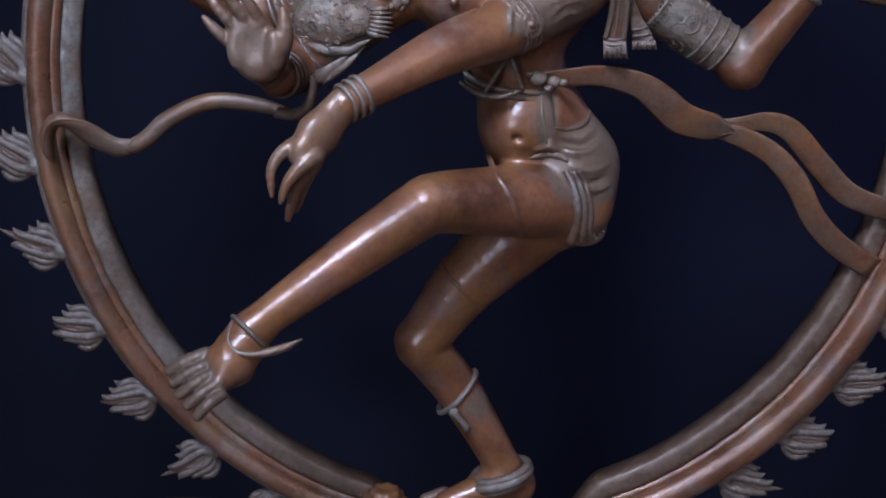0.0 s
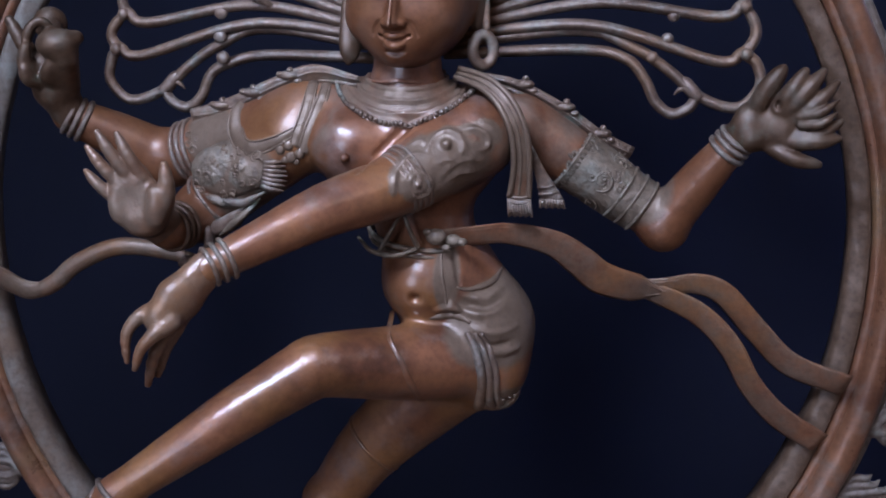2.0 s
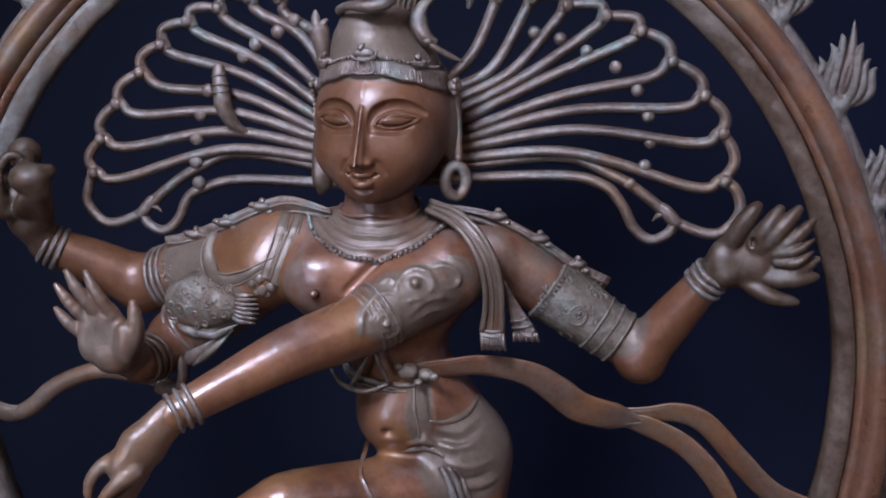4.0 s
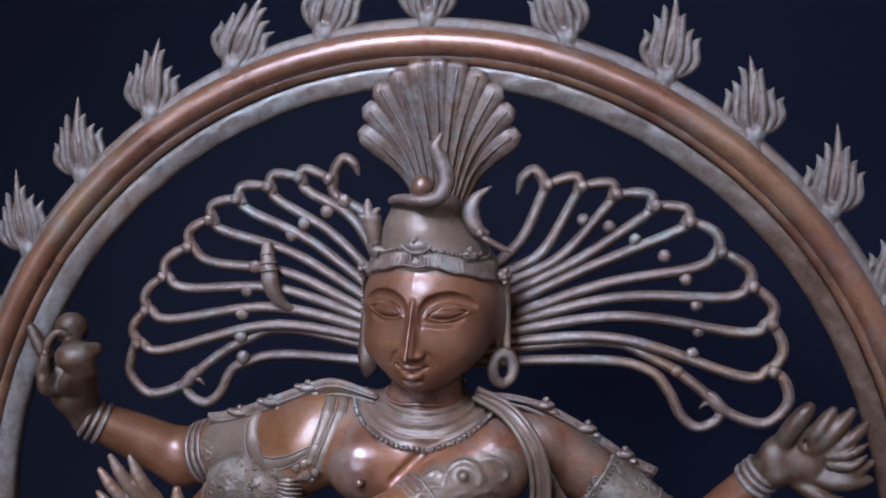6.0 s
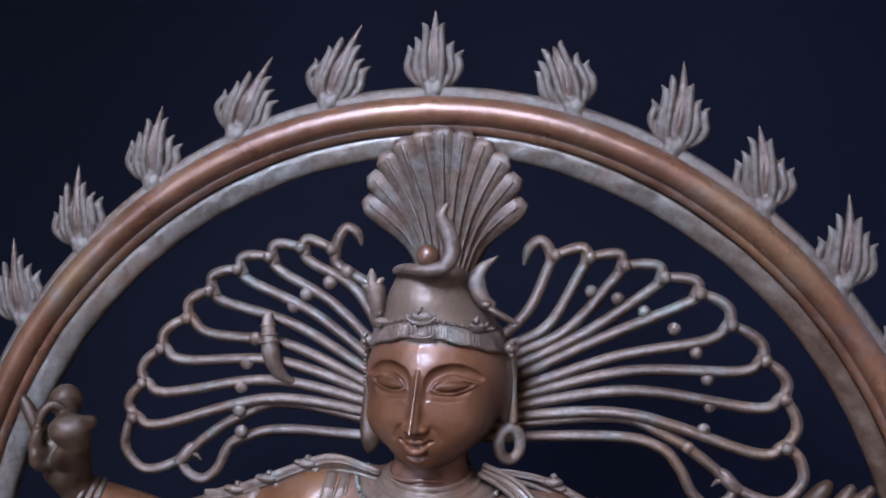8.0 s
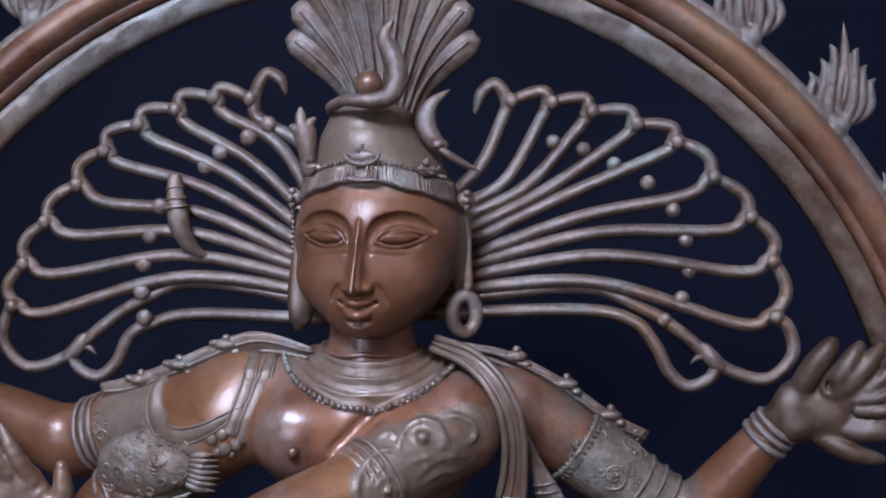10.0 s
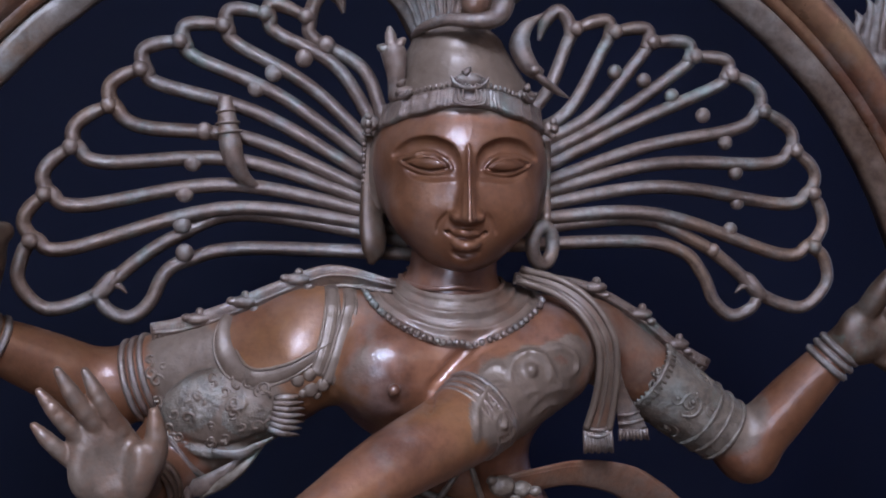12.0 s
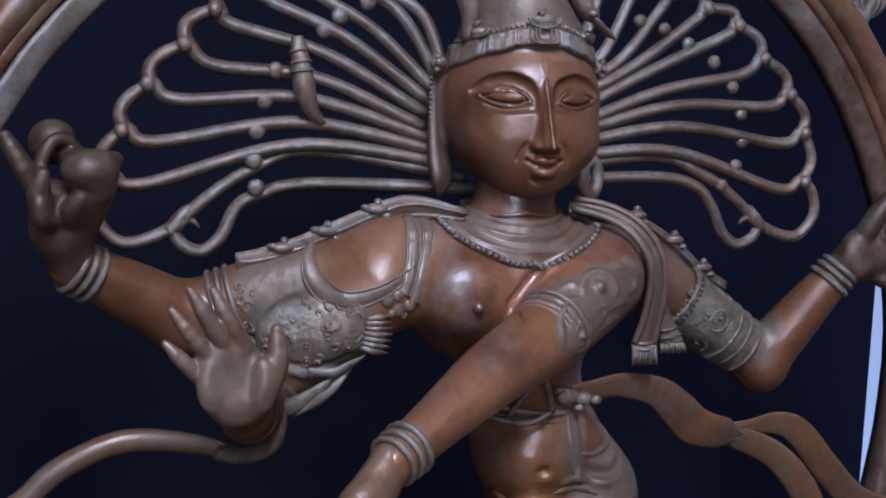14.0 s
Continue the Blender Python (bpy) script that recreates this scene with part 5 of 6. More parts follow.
def scarves(s):
    scarf(s, [(0.040, -0.090, 0.898), (0.075, -0.076, 0.899), (0.110, -0.064, 0.899), (0.152, -0.050, 0.887), (0.178, -0.041, 0.868), (0.202, -0.034, 0.848), (0.236, -0.026, 0.837), (0.262, -0.022, 0.832)], [0.010, 0.0110, 0.0120, 0.0145, 0.0175, 0.0190, 0.0170, 0.0030], POL)
    scarf(s, [(0.226, -0.021, 0.840), (0.262, -0.022, 0.838), (0.294, -0.021, 0.842), (0.323, -0.020, 0.832), (0.358, -0.020, 0.794), (0.394, -0.022, 0.760), (0.450, -0.024, 0.740)], [0.006, 0.0110, 0.0125, 0.0140, 0.0150, 0.0150, 0.0140], POL)
    scarf(s, [(0.226, -0.019, 0.836), (0.262, -0.020, 0.828), (0.302, -0.018, 0.808), (0.333, -0.018, 0.776), (0.357, -0.018, 0.734), (0.387, -0.020, 0.702), (0.428, -0.022, 0.676)], [0.006, 0.0125, 0.0140, 0.0150, 0.0152, 0.0155, 0.0150], POL)
    # scarf end that loops onto the arch, duller
    s.wear = 0.46
    scarf(s, [(-0.205, -0.030, 0.850), (-0.250, -0.028, 0.862), (-0.300, -0.028, 0.866), (-0.345, -0.030, 0.848), (-0.368, -0.032, 0.8285), (-0.384, -0.033, 0.8190), (-0.395, -0.033, 0.8165)], [0.0050, 0.0086, 0.0096, 0.0098, 0.0098, 0.0090, 0.0040], POL, 0.9, False)
    # its end broadens, rears up and curls over the arch like a breaking wave
    wave = spline([(-0.372, -0.033, 0.8255), (-0.387, -0.033, 0.8182), (-0.4005, -0.033, 0.8168), (-0.413, -0.034, 0.8215), (-0.4265, -0.037, 0.8305), (-0.439, -0.040, 0.8400), (-0.4536, -0.042, 0.8490), (-0.4655, -0.042, 0.8465), (-0.4730, -0.041, 0.8335), (-0.4745, -0.039, 0.8155), (-0.4715, -0.035, 0.8020)], 40)
    turn = spline([(0.3, -0.3, 1), (0.3, -0.3, 1), (0.2, -0.3, 1), (0.4, -0.35, 0.9), (0.5, -0.45, 0.8), (0.4, -0.7, 0.6), (0.1, -1, 0.25), (0, -1, 0.05), (0, -1, 0), (0, -1, 0), (0, -1, 0)], 40)
    s.tube(wave, [0.0070, 0.0094, 0.0104, 0.0114, 0.0138, 0.0160, 0.0168, 0.0162, 0.0150, 0.0125, 0.0050], 14, POL, flat=0.48, side=turn)
    for o in (-0.94, 0.94):
        r = np.interp(np.linspace(0, 1, 41), np.linspace(0, 1, 11), [0.0070, 0.0094, 0.0104, 0.0114, 0.0138, 0.0160, 0.0168, 0.0162, 0.0150, 0.0125, 0.0050])[:, None]
        s.tube(wave + turn / np.linalg.norm(turn, axis=1)[:, None] * r * o, [0.0010, 0.0020, 0.0022, 0.0020, 0.0010], 7, POL)


def waist_cloths(s, body):
    # belt under the ribs with its knot
    s.hoop((0.022, -0.047, 0.896), (0.1, -0.15, 1), 0.0522, 0.0028, CHA, 8, 40, 0.98)
    s.hoop((0.022, -0.047, 0.889), (0.1, -0.15, 1), 0.0512, 0.0022, CHA, 8, 40, 0.98)
    s.ball((0.042, -0.098, 0.902), (0.010, 0.007, 0.008), CHA, 9)
    s.ball((0.058, -0.094, 0.898), (0.008, 0.006, 0.006), CHA, 8)
    s.tube(spline([(-0.036, -0.082, 0.896), (-0.020, -0.102, 0.888), (0.004, -0.112, 0.886), (0.024, -0.108, 0.892)], 14), [0.0016, 0.0025, 0.0028, 0.002], 7, CHA)
    s.tube(spline([(-0.012, -0.104, 0.888), (0.002, -0.112, 0.912), (0.012, -0.112, 0.928)], 12), [0.0025, 0.0022, 0.0015], 7, CHA)
    s.tube(spline([(0.026, -0.106, 0.892), (0.018, -0.114, 0.914), (0.012, -0.112, 0.930)], 12), [0.0025, 0.0022, 0.0015], 7, CHA)
    for x, z, r in ((0.034, 0.907, 0.0036), (0.052, 0.892, 0.0034), (0.067, 0.898, 0.0040)):
        s.ball((x, -0.100, z), (r * 1.3, r, r), CHA, 7)
    # cord down the belly, edge of the cloth, pleats, folds and hem, all lying on the body
    def cord(points, r, mat=DUL, lift=0.0004, flat=0.6, n=22):
        p = body.lay(points, n, lift)
        s.tube(p, r, 8, mat, flat=flat, side=np.cross(unit(p[-1] - p[0]), vec(0, 1, 0)))
    s.wear = 0.8
    cord([(0.046, 0.892), (0.047, 0.868), (0.050, 0.850), (0.052, 0.836)], [0.0014, 0.0018, 0.0018, 0.001], POL)
    cord([(0.034, 0.8190), (0.048, 0.8225), (0.062, 0.8225), (0.075, 0.817)], [0.0016, 0.0040, 0.0044, 0.002], POL, 0.0)
    # rolled upper edge of the cloth below the bare hip
    cord([(0.060, 0.851), (0.076, 0.848), (0.092, 0.851), (0.102, 0.858), (0.107, 0.865)], [0.0010, 0.0026, 0.0036, 0.0038, 0.0018], POL, 0.0)
    s.wear = 0.0
    for o, w in ((0.0, 0.0050), (0.0075, 0.0042), (0.0135, 0.0036)):
        cord([(0.072 + o, 0.808), (0.081 + o, 0.790), (0.0865 + o, 0.765), (0.0855 + o * 1.1, 0.742), (0.083 + o * 1.6, 0.724)], [w * 0.6, w * 0.8, w, w, w * 1.3], DUL, 0.0012, 0.8)
    cord([(0.084, 0.729), (0.096, 0.726), (0.110, 0.727), (0.121, 0.735)], [0.0055, 0.0065, 0.0065, 0.005], DUL, 0.0005, 0.45)
    for j in range(6):
        x = 0.090 + 0.0055 * j
        cord([(x, 0.735), (x + 0.001, 0.721)], [0.0014, 0.0020], DUL, 0.003, 0.8, 6)
    # thin bands round both thighs
    s.wear = 0.30
    cord([(-0.006, 0.817), (0.002, 0.808), (0.014, 0.790), (0.022, 0.768), (0.028, 0.745), (0.031, 0.735)], [0.0030, 0.0036, 0.0036, 0.0036, 0.0030], POL, 0.0006, 0.4)
    s.hoop((-0.030, -0.041, 0.664), (-0.72, -0.05, -0.69), 0.0352, 0.0022, POL, 6, 36)
    s.wear = 0.0
    # garter below the knee with its tied end
    s.hoop((-0.0365, -0.030, 0.5290), (0.74, 0.0, -0.67), 0.0312, 0.0036, GRY, 8, 40, 0.86, side=(0.67, 0, 0.74))
    s.tube(spline([(-0.044, -0.055, 0.5185), (-0.038, -0.0585, 0.512), (-0.031, -0.0575, 0.503), (-0.0255, -0.055, 0.494)], 10), [0.0034, 0.0046, 0.0036, 0.0040, 0.0052], 8, GRY)
    s.ball((-0.0405, -0.0580, 0.5160), (0.0060, 0.0048, 0.0056), GRY, 8)


def palms_clay():
    """The four palms and two feet, finer than the limbs, each with its wear."""
    out = []
    # raised open palm, fingers held close
    c = Clay((-0.31, -0.19, 0.87), (-0.17, -0.09, 1.03), 0.0014)
    c.limb((-0.216, -0.110, 0.906), (-0.228, -0.138, 0.926), 0.019, 0.020, 0.01, flat=((0.1, -1, 0.2), 1.5))
    c.limb((-0.227, -0.141, 0.932), (-0.238, -0.143, 0.956), 0.0255, 0.0215, 0.008, flat=((0.05, -1, 0.1), 2.2))
    c.egg((-0.213, -0.150, 0.937), (0.011, 0.009, 0.020), 0.007)
    c.egg((-0.248, -0.149, 0.937), (0.010, 0.007, 0.018), 0.007)
    c.egg((-0.232, -0.160, 0.944), (0.013, 0.008, 0.014), 0.010, cut=True)
    for a, b, r in (((-0.2540, -0.143, 0.942), (-0.2785, -0.146, 0.968), 0.0058), ((-0.2470, -0.144, 0.955), (-0.2745, -0.149, 0.991), 0.0062),
                    ((-0.2370, -0.145, 0.962), (-0.2630, -0.151, 1.005), 0.0064), ((-0.2250, -0.144, 0.963), (-0.2470, -0.145, 1.003), 0.0062)):
        c.string(spline([a, (vec(*a) + vec(*b)) / 2 + vec(-0.001, -0.003, 0.001), b], 6), [r, r * 0.98, r * 0.84, r * 0.45], 0.0012)
    c.string(spline([(-0.2090, -0.142, 0.934), (-0.2025, -0.146, 0.954), (-0.2035, -0.146, 0.975)], 5), [0.0100, 0.0072, 0.0040], 0.004)
    out.append((c, 0.42))
    # hanging hand of the crossing arm
    c = Clay((-0.23, -0.30, 0.77), (-0.11, -0.19, 0.93), 0.0016)
    c.limb((-0.143, -0.224, 0.899), (-0.164, -0.238, 0.876), 0.0165, 0.0195, 0.01, flat=((0.5, -0.8, -0.2), 1.3))
    c.limb((-0.164, -0.240, 0.876), (-0.174, -0.250, 0.862), 0.0195, 0.017, 0.008, flat=((0.5, -0.8, -0.2), 1.4))
    c.string(spline([(-0.182, -0.250, 0.870), (-0.196, -0.258, 0.862), (-0.204, -0.262, 0.848), (-0.204, -0.263, 0.826)], 8), [0.0072, 0.0052, 0.0042, 0.0026], 0.003)
    c.string(spline([(-0.166, -0.254, 0.860), (-0.180, -0.264, 0.850), (-0.190, -0.267, 0.838), (-0.196, -0.267, 0.821)], 8), [0.0088, 0.0056, 0.0042, 0.0026], 0.003)
    c.string(spline([(-0.170, -0.244, 0.856), (-0.184, -0.250, 0.830), (-0.193, -0.247, 0.800)], 6), [0.0084, 0.0052, 0.0032], 0.003)
    c.string(spline([(-0.166, -0.236, 0.856), (-0.178, -0.240, 0.832), (-0.187, -0.238, 0.806)], 6), [0.0084, 0.0054, 0.0034], 0.004)
    out.append((c, 0.40))
    # cupped hand on the far side, holding a tuft of flame
    c = Clay((0.29, -0.14, 0.95), (0.44, -0.03, 1.10), 0.0014)
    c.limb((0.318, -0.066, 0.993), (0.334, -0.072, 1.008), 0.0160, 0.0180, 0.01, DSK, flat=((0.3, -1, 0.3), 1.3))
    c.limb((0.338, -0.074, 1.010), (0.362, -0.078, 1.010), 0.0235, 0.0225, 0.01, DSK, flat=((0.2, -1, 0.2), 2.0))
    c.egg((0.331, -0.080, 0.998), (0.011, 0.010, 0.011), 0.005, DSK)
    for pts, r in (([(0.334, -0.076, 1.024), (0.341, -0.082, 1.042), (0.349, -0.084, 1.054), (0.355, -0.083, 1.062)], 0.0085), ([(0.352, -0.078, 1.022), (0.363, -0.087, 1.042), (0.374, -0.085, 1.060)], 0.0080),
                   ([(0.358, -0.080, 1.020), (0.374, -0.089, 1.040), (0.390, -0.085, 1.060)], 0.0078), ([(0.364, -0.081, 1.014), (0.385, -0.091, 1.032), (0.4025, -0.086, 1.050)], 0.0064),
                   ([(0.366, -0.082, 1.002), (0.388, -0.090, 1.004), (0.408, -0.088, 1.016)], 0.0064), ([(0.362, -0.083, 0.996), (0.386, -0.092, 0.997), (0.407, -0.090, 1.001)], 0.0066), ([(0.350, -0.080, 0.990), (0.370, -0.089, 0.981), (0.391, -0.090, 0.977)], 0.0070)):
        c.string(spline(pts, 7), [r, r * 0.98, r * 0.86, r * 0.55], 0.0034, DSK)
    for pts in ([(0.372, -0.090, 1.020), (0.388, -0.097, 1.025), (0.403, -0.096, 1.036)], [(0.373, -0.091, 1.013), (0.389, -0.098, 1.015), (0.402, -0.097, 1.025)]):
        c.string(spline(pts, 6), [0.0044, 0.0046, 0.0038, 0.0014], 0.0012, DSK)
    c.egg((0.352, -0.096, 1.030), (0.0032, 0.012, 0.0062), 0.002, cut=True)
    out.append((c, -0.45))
    # hand with the two-headed drum
    c = Clay((-0.41, -0.14, 0.98), (-0.27, -0.00, 1.14), 0.0016)
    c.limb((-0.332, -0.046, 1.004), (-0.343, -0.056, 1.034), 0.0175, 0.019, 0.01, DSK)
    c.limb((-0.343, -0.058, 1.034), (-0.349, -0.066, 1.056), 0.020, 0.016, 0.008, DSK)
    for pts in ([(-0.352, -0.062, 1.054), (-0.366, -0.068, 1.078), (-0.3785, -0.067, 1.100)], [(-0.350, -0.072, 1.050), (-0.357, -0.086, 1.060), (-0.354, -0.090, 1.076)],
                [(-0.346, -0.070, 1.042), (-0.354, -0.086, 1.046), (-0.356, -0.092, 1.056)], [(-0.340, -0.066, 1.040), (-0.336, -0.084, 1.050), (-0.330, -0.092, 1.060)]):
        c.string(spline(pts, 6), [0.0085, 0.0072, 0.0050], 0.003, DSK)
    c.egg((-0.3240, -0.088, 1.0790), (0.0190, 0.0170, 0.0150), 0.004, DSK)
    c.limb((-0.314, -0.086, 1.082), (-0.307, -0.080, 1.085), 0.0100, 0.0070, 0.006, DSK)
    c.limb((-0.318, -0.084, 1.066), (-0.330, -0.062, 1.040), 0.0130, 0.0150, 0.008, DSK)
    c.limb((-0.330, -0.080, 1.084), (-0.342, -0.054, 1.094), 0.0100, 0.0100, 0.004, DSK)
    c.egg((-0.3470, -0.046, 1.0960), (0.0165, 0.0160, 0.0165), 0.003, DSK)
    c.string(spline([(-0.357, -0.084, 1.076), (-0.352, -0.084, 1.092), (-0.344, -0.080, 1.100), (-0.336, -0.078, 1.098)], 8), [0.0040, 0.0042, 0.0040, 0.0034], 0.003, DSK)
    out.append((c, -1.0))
    # raised foot
    c = Clay((-0.34, -0.32, 0.60), (-0.20, -0.20, 0.73), 0.0013)
    c.limb((-0.238, -0.240, 0.682), (-0.256, -0.256, 0.664), 0.0185, 0.0180, 0.01, flat=((0.35, -0.3, 0.85), 1.15))
    c.limb((-0.236, -0.240, 0.676), (-0.244, -0.252, 0.656), 0.0180, 0.0150, 0.01)
    c.limb((-0.256, -0.254, 0.664), (-0.272, -0.256, 0.663), 0.0180, 0.0110, 0.008)
    c.limb((-0.250, -0.260, 0.658), (-0.262, -0.276, 0.648), 0.0170, 0.0100, 0.008)
    for j in range(5):
        f = j / 4
        a = vec(-0.274, -0.256, 0.671) * (1 - f) + vec(-0.256, -0.284, 0.643) * f
        b = vec(-0.306, -0.262, 0.657) * (1 - f) + vec(-0.276, -0.296, 0.627) * f + vec(-0.003, -0.002, 0) * math.sin(math.pi * f)
        c.string(spline([a, (a + b) / 2 + vec(0, -0.004, 0.003), b], 5), [0.0072 - 0.0012 * f, 0.0062 - 0.0010 * f, 0.0060 - 0.0012 * f], 0.0014, DUL)
    out.append((c, -0.10))
    # standing foot
    c = Clay((-0.11, -0.12, 0.36), (0.07, 0.02, 0.45), 0.0018)
    c.limb((0.010, -0.030, 0.406), (-0.046, -0.050, 0.397), 0.0205, 0.0150, 0.01, 1, flat=((0, 0, 1), 1.2))
    for j in range(5):
        a = vec(-0.052, -0.034, 0.400) + vec(0.006, -0.011, -0.002) * j
        c.limb(a, a + vec(-0.022 + 0.002 * j, -0.008, -0.004), 0.0076 - 0.0006 * j, 0.0068 - 0.0006 * j, 0.002, 1)
    out.append((c, -0.35))
    return out


def dwarf(s):
    """The small figure trampled underfoot, only its back and head in view."""
    c = Clay((-0.20, -0.12, 0.32), (0.16, 0.05, 0.44), 0.003)
    c.limb((-0.09, -0.030, 0.328), (0.09, -0.030, 0.322), 0.034, 0.033, 0.02, DUL)
    c.limb((-0.01, -0.03, 0.352), (0.03, -0.03, 0.352), 0.024, 0.026, 0.02, DUL)
    c.egg((-0.121, -0.046, 0.380), (0.027, 0.028, 0.031), 0.01)
    for j in range(14):
        a, b = 0.45 + 0.9 * (j % 7) - 0.5 * (j // 7), 0.45 + 0.62 * (j // 7)
        c.egg((-0.121 + 0.026 * math.cos(a) * math.sin(b), -0.046 + 0.027 * math.sin(a) * math.sin(b), 0.380 + 0.030 * math.cos(b)), (0.0075, 0.0075, 0.0065), 0.002)
    c.egg((-0.088, -0.050, 0.380), (0.010, 0.012, 0.012), 0.004, DUL)
    c.limb((-0.10, -0.06, 0.335), (-0.02, -0.085, 0.330), 0.016, 0.013, 0.01, DUL)
    s.add(*c.skin())


def stained(v, w):
    """Adds soft dull patches where the polish has gone: hip cloth, shoulders, upper arms."""
    for c, r, a in (((0.100, -0.06, 0.812), (0.052, 0.20, 0.046), 0.85), ((0.052, -0.06, 0.862), (0.014, 0.2, 0.040), 0.7), ((0.112, -0.06, 0.730), (0.035, 0.2, 0.016), 0.8),
                    ((-0.120, -0.06, 1.010), (0.075, 0.2, 0.045), 0.38), ((-0.190, -0.04, 0.975), (0.042, 0.2, 0.045), 0.85), ((0.140, -0.05, 1.000), (0.050, 0.2, 0.050), 0.35), ((-0.165, -0.05, 0.955), (0.056, 0.2, 0.050), 0.9), ((0.052, -0.12, 0.975), (0.046, 0.06, 0.032), 0.8), ((0.215, -0.05, 0.945), (0.055, 0.2, 0.045), 0.6), ((-0.016, -0.05, 0.522), (0.018, 0.05, 0.018), 0.5)):
        d = np.linalg.norm((v - vec(*c)) / vec(*r), axis=1)
        w = np.maximum(w, a * np.clip(2.4 * (1.15 - d), 0, 1))
    # forearms: one handled dull, one darkened
    for a, b, r, more in (((-0.060, -0.170, 0.936), (-0.150, -0.228, 0.896), 0.034, 0.16), ((0.262, -0.046, 0.915), (0.318, -0.066, 0.992), 0.030, -0.45)):
        ab = np.subtract(b, a)
        t = np.clip((v - vec(*a)) @ ab / (ab @ ab), 0, 1)
        d = np.linalg.norm(v - vec(*a) - t[:, None] * ab, axis=1) / r
        w = w + more * np.clip(2.0 * (1.3 - d), 0, 1) * (np.abs(w) < 0.3)
    # the outer end of the raised right arms is darker
    for a, b, r in (((-0.255, -0.015, 0.960), (-0.345, -0.050, 1.015), 0.060), ((-0.210, -0.060, 0.905), (-0.225, -0.120, 0.915), 0.045), ((-0.128, -0.070, 1.014), (-0.096, -0.080, 1.016), 0.036)):
        ab = np.subtract(b, a)
        t = np.clip((v - vec(*a)) @ ab / (ab @ ab), 0, 1)
        d = np.linalg.norm(v - vec(*a) - t[:, None] * ab, axis=1) / r
        w = w - (w + 0.6) * np.clip(2.0 * (1.1 - d), 0, 1)
    return w


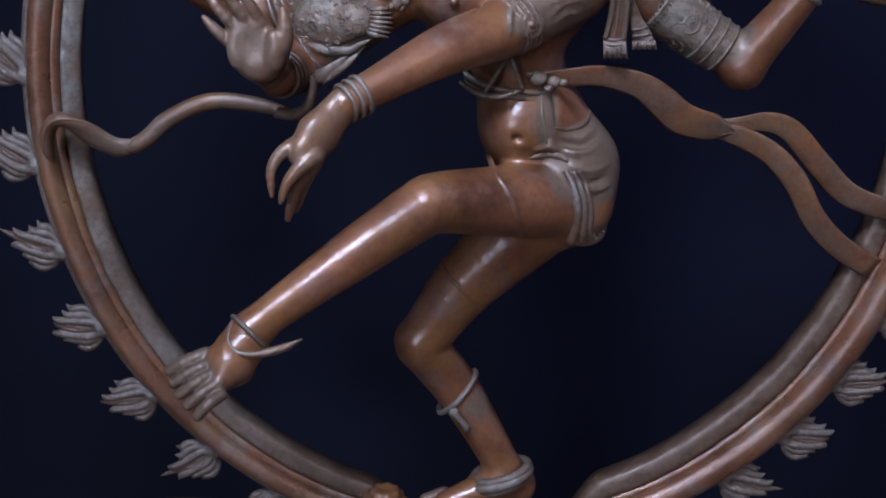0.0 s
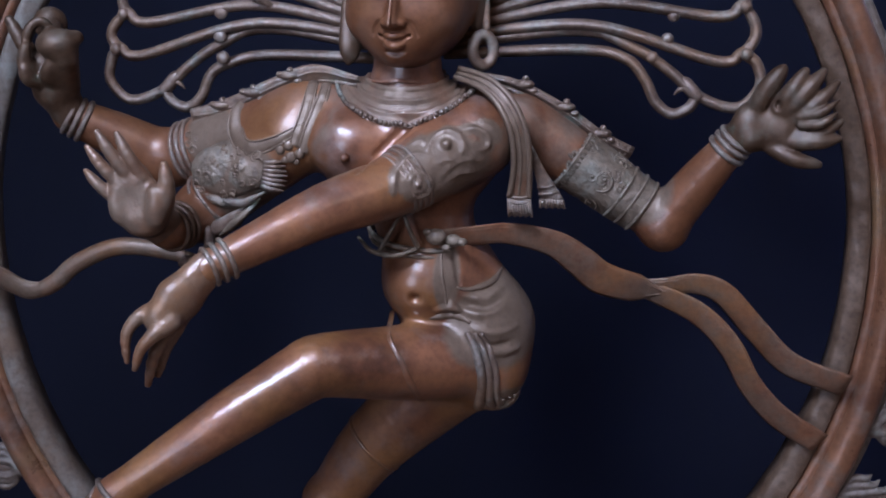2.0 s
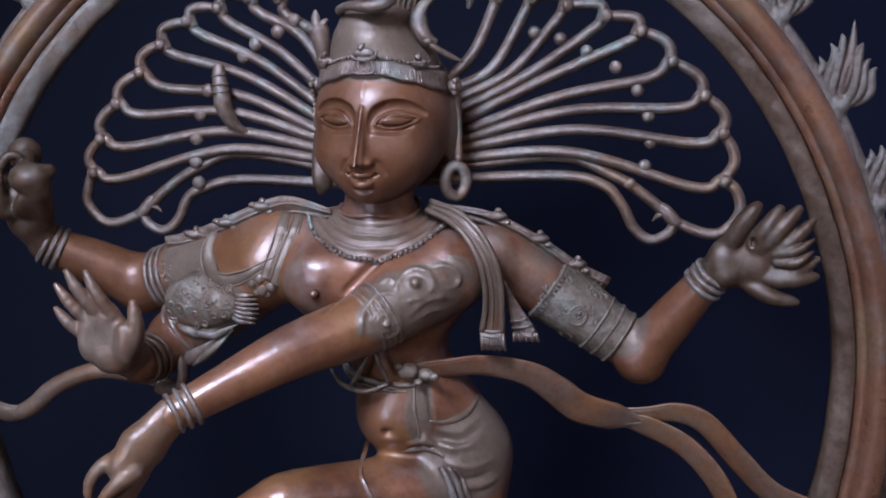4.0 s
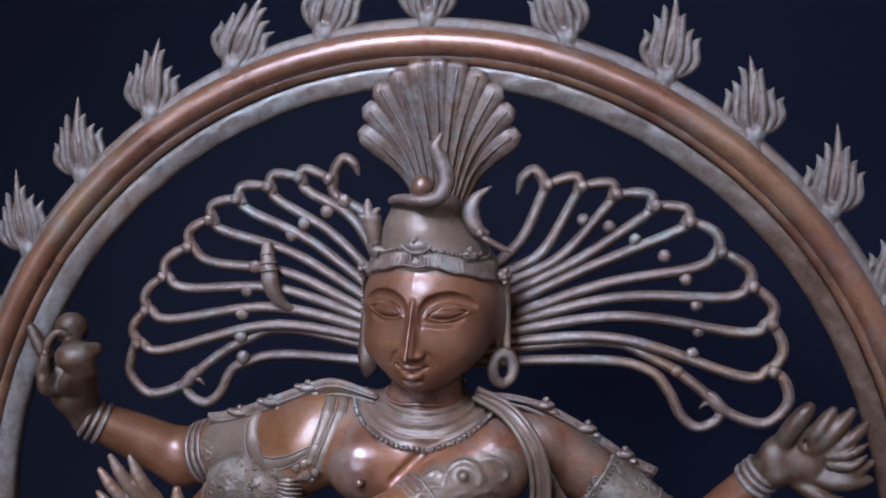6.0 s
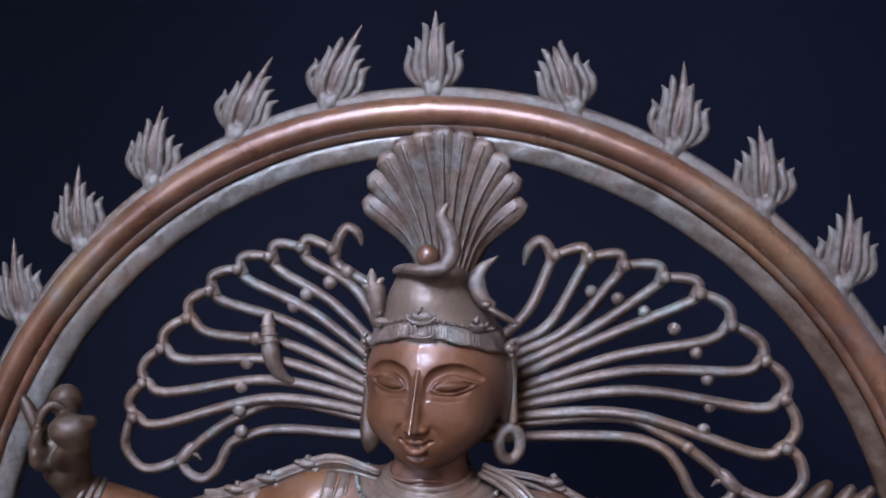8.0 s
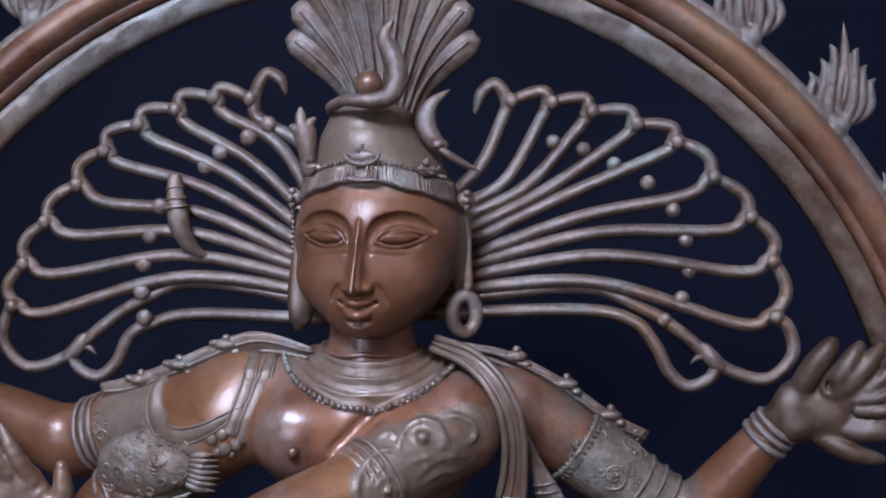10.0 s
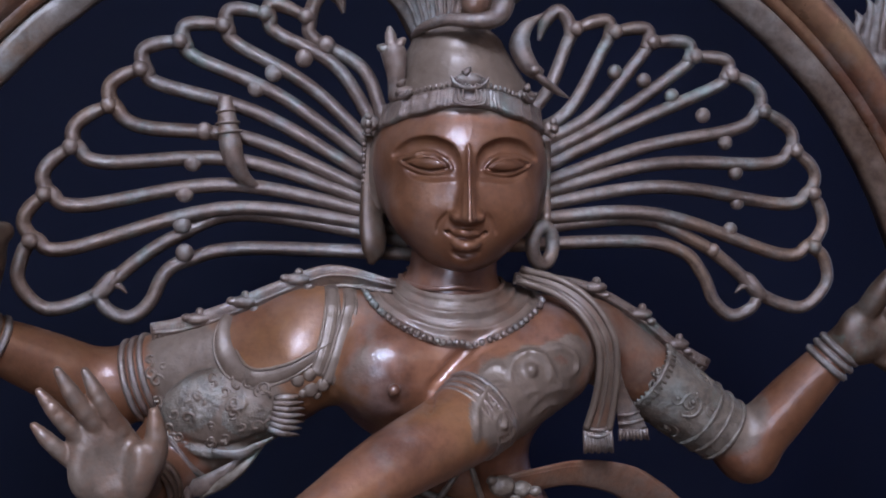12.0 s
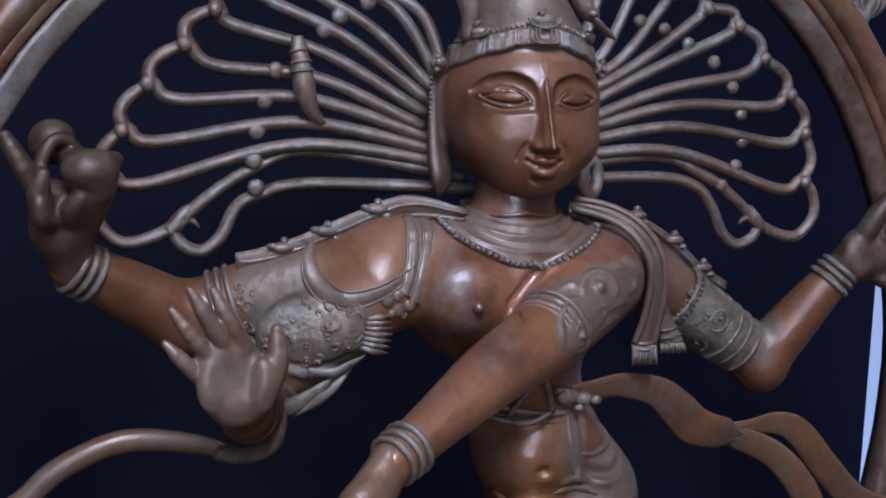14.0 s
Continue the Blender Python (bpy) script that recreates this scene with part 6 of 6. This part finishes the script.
def statue():
    rng = random.Random(4)
    s = Soup()
    body = sculpt_body()
    v, f, m, w = body.skin()
    s.add(v, f, m, stained(v, w))
    v, f, m, w = sculpt_head().skin()
    h = np.array(HEAD)
    s.add(v @ h[:3, :3].T + h[:3, 3], f, m, np.where(w < 0.02, -0.55, w))
    for c, bare in palms_clay():
        v, f, m, w = c.skin()
        s.add(v, f, m, np.where(w < 0.02, bare, w))
    dwarf(s)
    for side in (-1, 1):
        fan_of_locks(s, side)
    feather_crown(s)
    head_ornaments(s)
    neck_ornaments(s, body)
    shoulder_cloths(s, body)
    arm_tufts(s, body)
    s.wear = 0.34
    scarves(s)
    s.wear = 0.0
    waist_cloths(s, body)
    # armlets
    bangles(s, (0.074, -0.072, 0.993), (0.012, -0.118, 0.958), (0.86, 0.93, 1.0, 1.06), (0.041, 0.029), 0.0022, DUL, 0.0005)
    ornament_band(s, (0.126, -0.036, 0.999), (0.255, -0.041, 0.912), 0.34, 0.86, (0.0318, 0.0236), CHA, rng)
    # bracelets and anklets
    bangles(s, (-0.050, -0.163, 0.940), (-0.142, -0.224, 0.900), (0.84, 0.91, 0.98), (0.0245, 0.0158), 0.0026, DUL)
    bangles(s, (0.257, -0.044, 0.912), (0.322, -0.068, 0.998), (0.84, 0.91, 0.97), (0.0238, 0.0156), 0.0030, GRY)
    bangles(s, (-0.246, -0.012, 0.956), (-0.334, -0.046, 1.006), (0.86, 0.93, 1.0), (0.028, 0.0180), 0.0030, GRY)
    bangles(s, (-0.200, -0.046, 0.908), (-0.216, -0.110, 0.905), (0.72, 0.84, 0.95), (0.028, 0.0195), 0.0028, DSK)
    s.tube(spline([(-0.196, -0.076, 0.916), (-0.186, -0.080, 0.896), (-0.190, -0.074, 0.872), (-0.208, -0.056, 0.858), (-0.228, -0.040, 0.856)], 18), [0.006, 0.008, 0.009, 0.008, 0.007], 8, DUL, flat=0.6)
    s.hoop((-0.235, -0.238, 0.686), (-0.6, -0.35, -0.55), 0.0215, 0.0026, GRY, 6, 36)
    s.tube(spline([(-0.247, -0.236, 0.702), (-0.2525, -0.252, 0.690), (-0.247, -0.263, 0.679), (-0.232, -0.264, 0.674), (-0.216, -0.258, 0.674), (-0.200, -0.256, 0.678), (-0.184, -0.248, 0.683)], 26), [0.0015, 0.0024, 0.0028, 0.0032, 0.0044, 0.0042, 0.0010], 8, DUL)
    for x, z, big, r in ((0.0150, 0.4270, 0.0330, 0.0050), (0.0140, 0.4200, 0.0355, 0.0062), (0.0150, 0.4130, 0.0330, 0.0045)):
        s.hoop((x, -0.030, z), (0.30, -0.12, -1), big, r, GRY, 9, 40, 0.92)
    # small chest stud, and the cobra among the locks
    s.ball((-0.042, -0.1125, 0.979), 0.0048, POL, 8)
    snake = spline([(-0.161, 0.004, 1.180), (-0.1595, 0.001, 1.168), (-0.1575, -0.002, 1.152), (-0.154, -0.002, 1.134), (-0.146, 0.003, 1.119), (-0.1315, 0.010, 1.109)], 26)
    s.tube(snake, [0.0050, 0.0068, 0.0080, 0.0092, 0.0078, 0.0050, 0.0015], 10, DUL)
    for i in (5, 8, 10):
        s.hoop(snake[i], snake[i + 1] - snake[i], 0.0072 + 0.0004 * (i - 5), 0.0012, DUL, 6, 20)
    ob = new("statue", s.mesh("statue", [SKIN, DULL, GREY, CHASED, DUSKY]))
    return tagged(ob, "brown bronze dancing statue with fanned locks, standing within an arch", "statue")


statue()


def pedestal():
    s = box_soup((-0.36, -0.16, 0.0), (0.36, 0.16, 0.24))
    me = flat_shaded(s.mesh("pedestal", [STONE]))
    base = tagged(new("pedestal"), "dark plinth carrying a rounded bronze statue base", "pedestal")
    part("plinth", me, base)
    b = Soup()
    n = 64
    rows = [(0.33, 0.13, 0.24), (0.345, 0.145, 0.25), (0.34, 0.14, 0.265), (0.29, 0.105, 0.285), (0.30, 0.115, 0.30), (0.325, 0.135, 0.315), (0.315, 0.125, 0.33), (0.0, 0.0, 0.331)]
    v = [(a * math.cos(2 * math.pi * i / n), 0.55 * c * math.sin(2 * math.pi * i / n), z) for a, c, z in rows for i in range(n)]
    b.add(v, [(r * n + i, r * n + (i + 1) % n, (r + 1) * n + (i + 1) % n, (r + 1) * n + i) for r in range(len(rows) - 1) for i in range(n)])
    part("lotus_base", b.mesh("lotus_base", [DULL]), base)
    return base


pedestal()
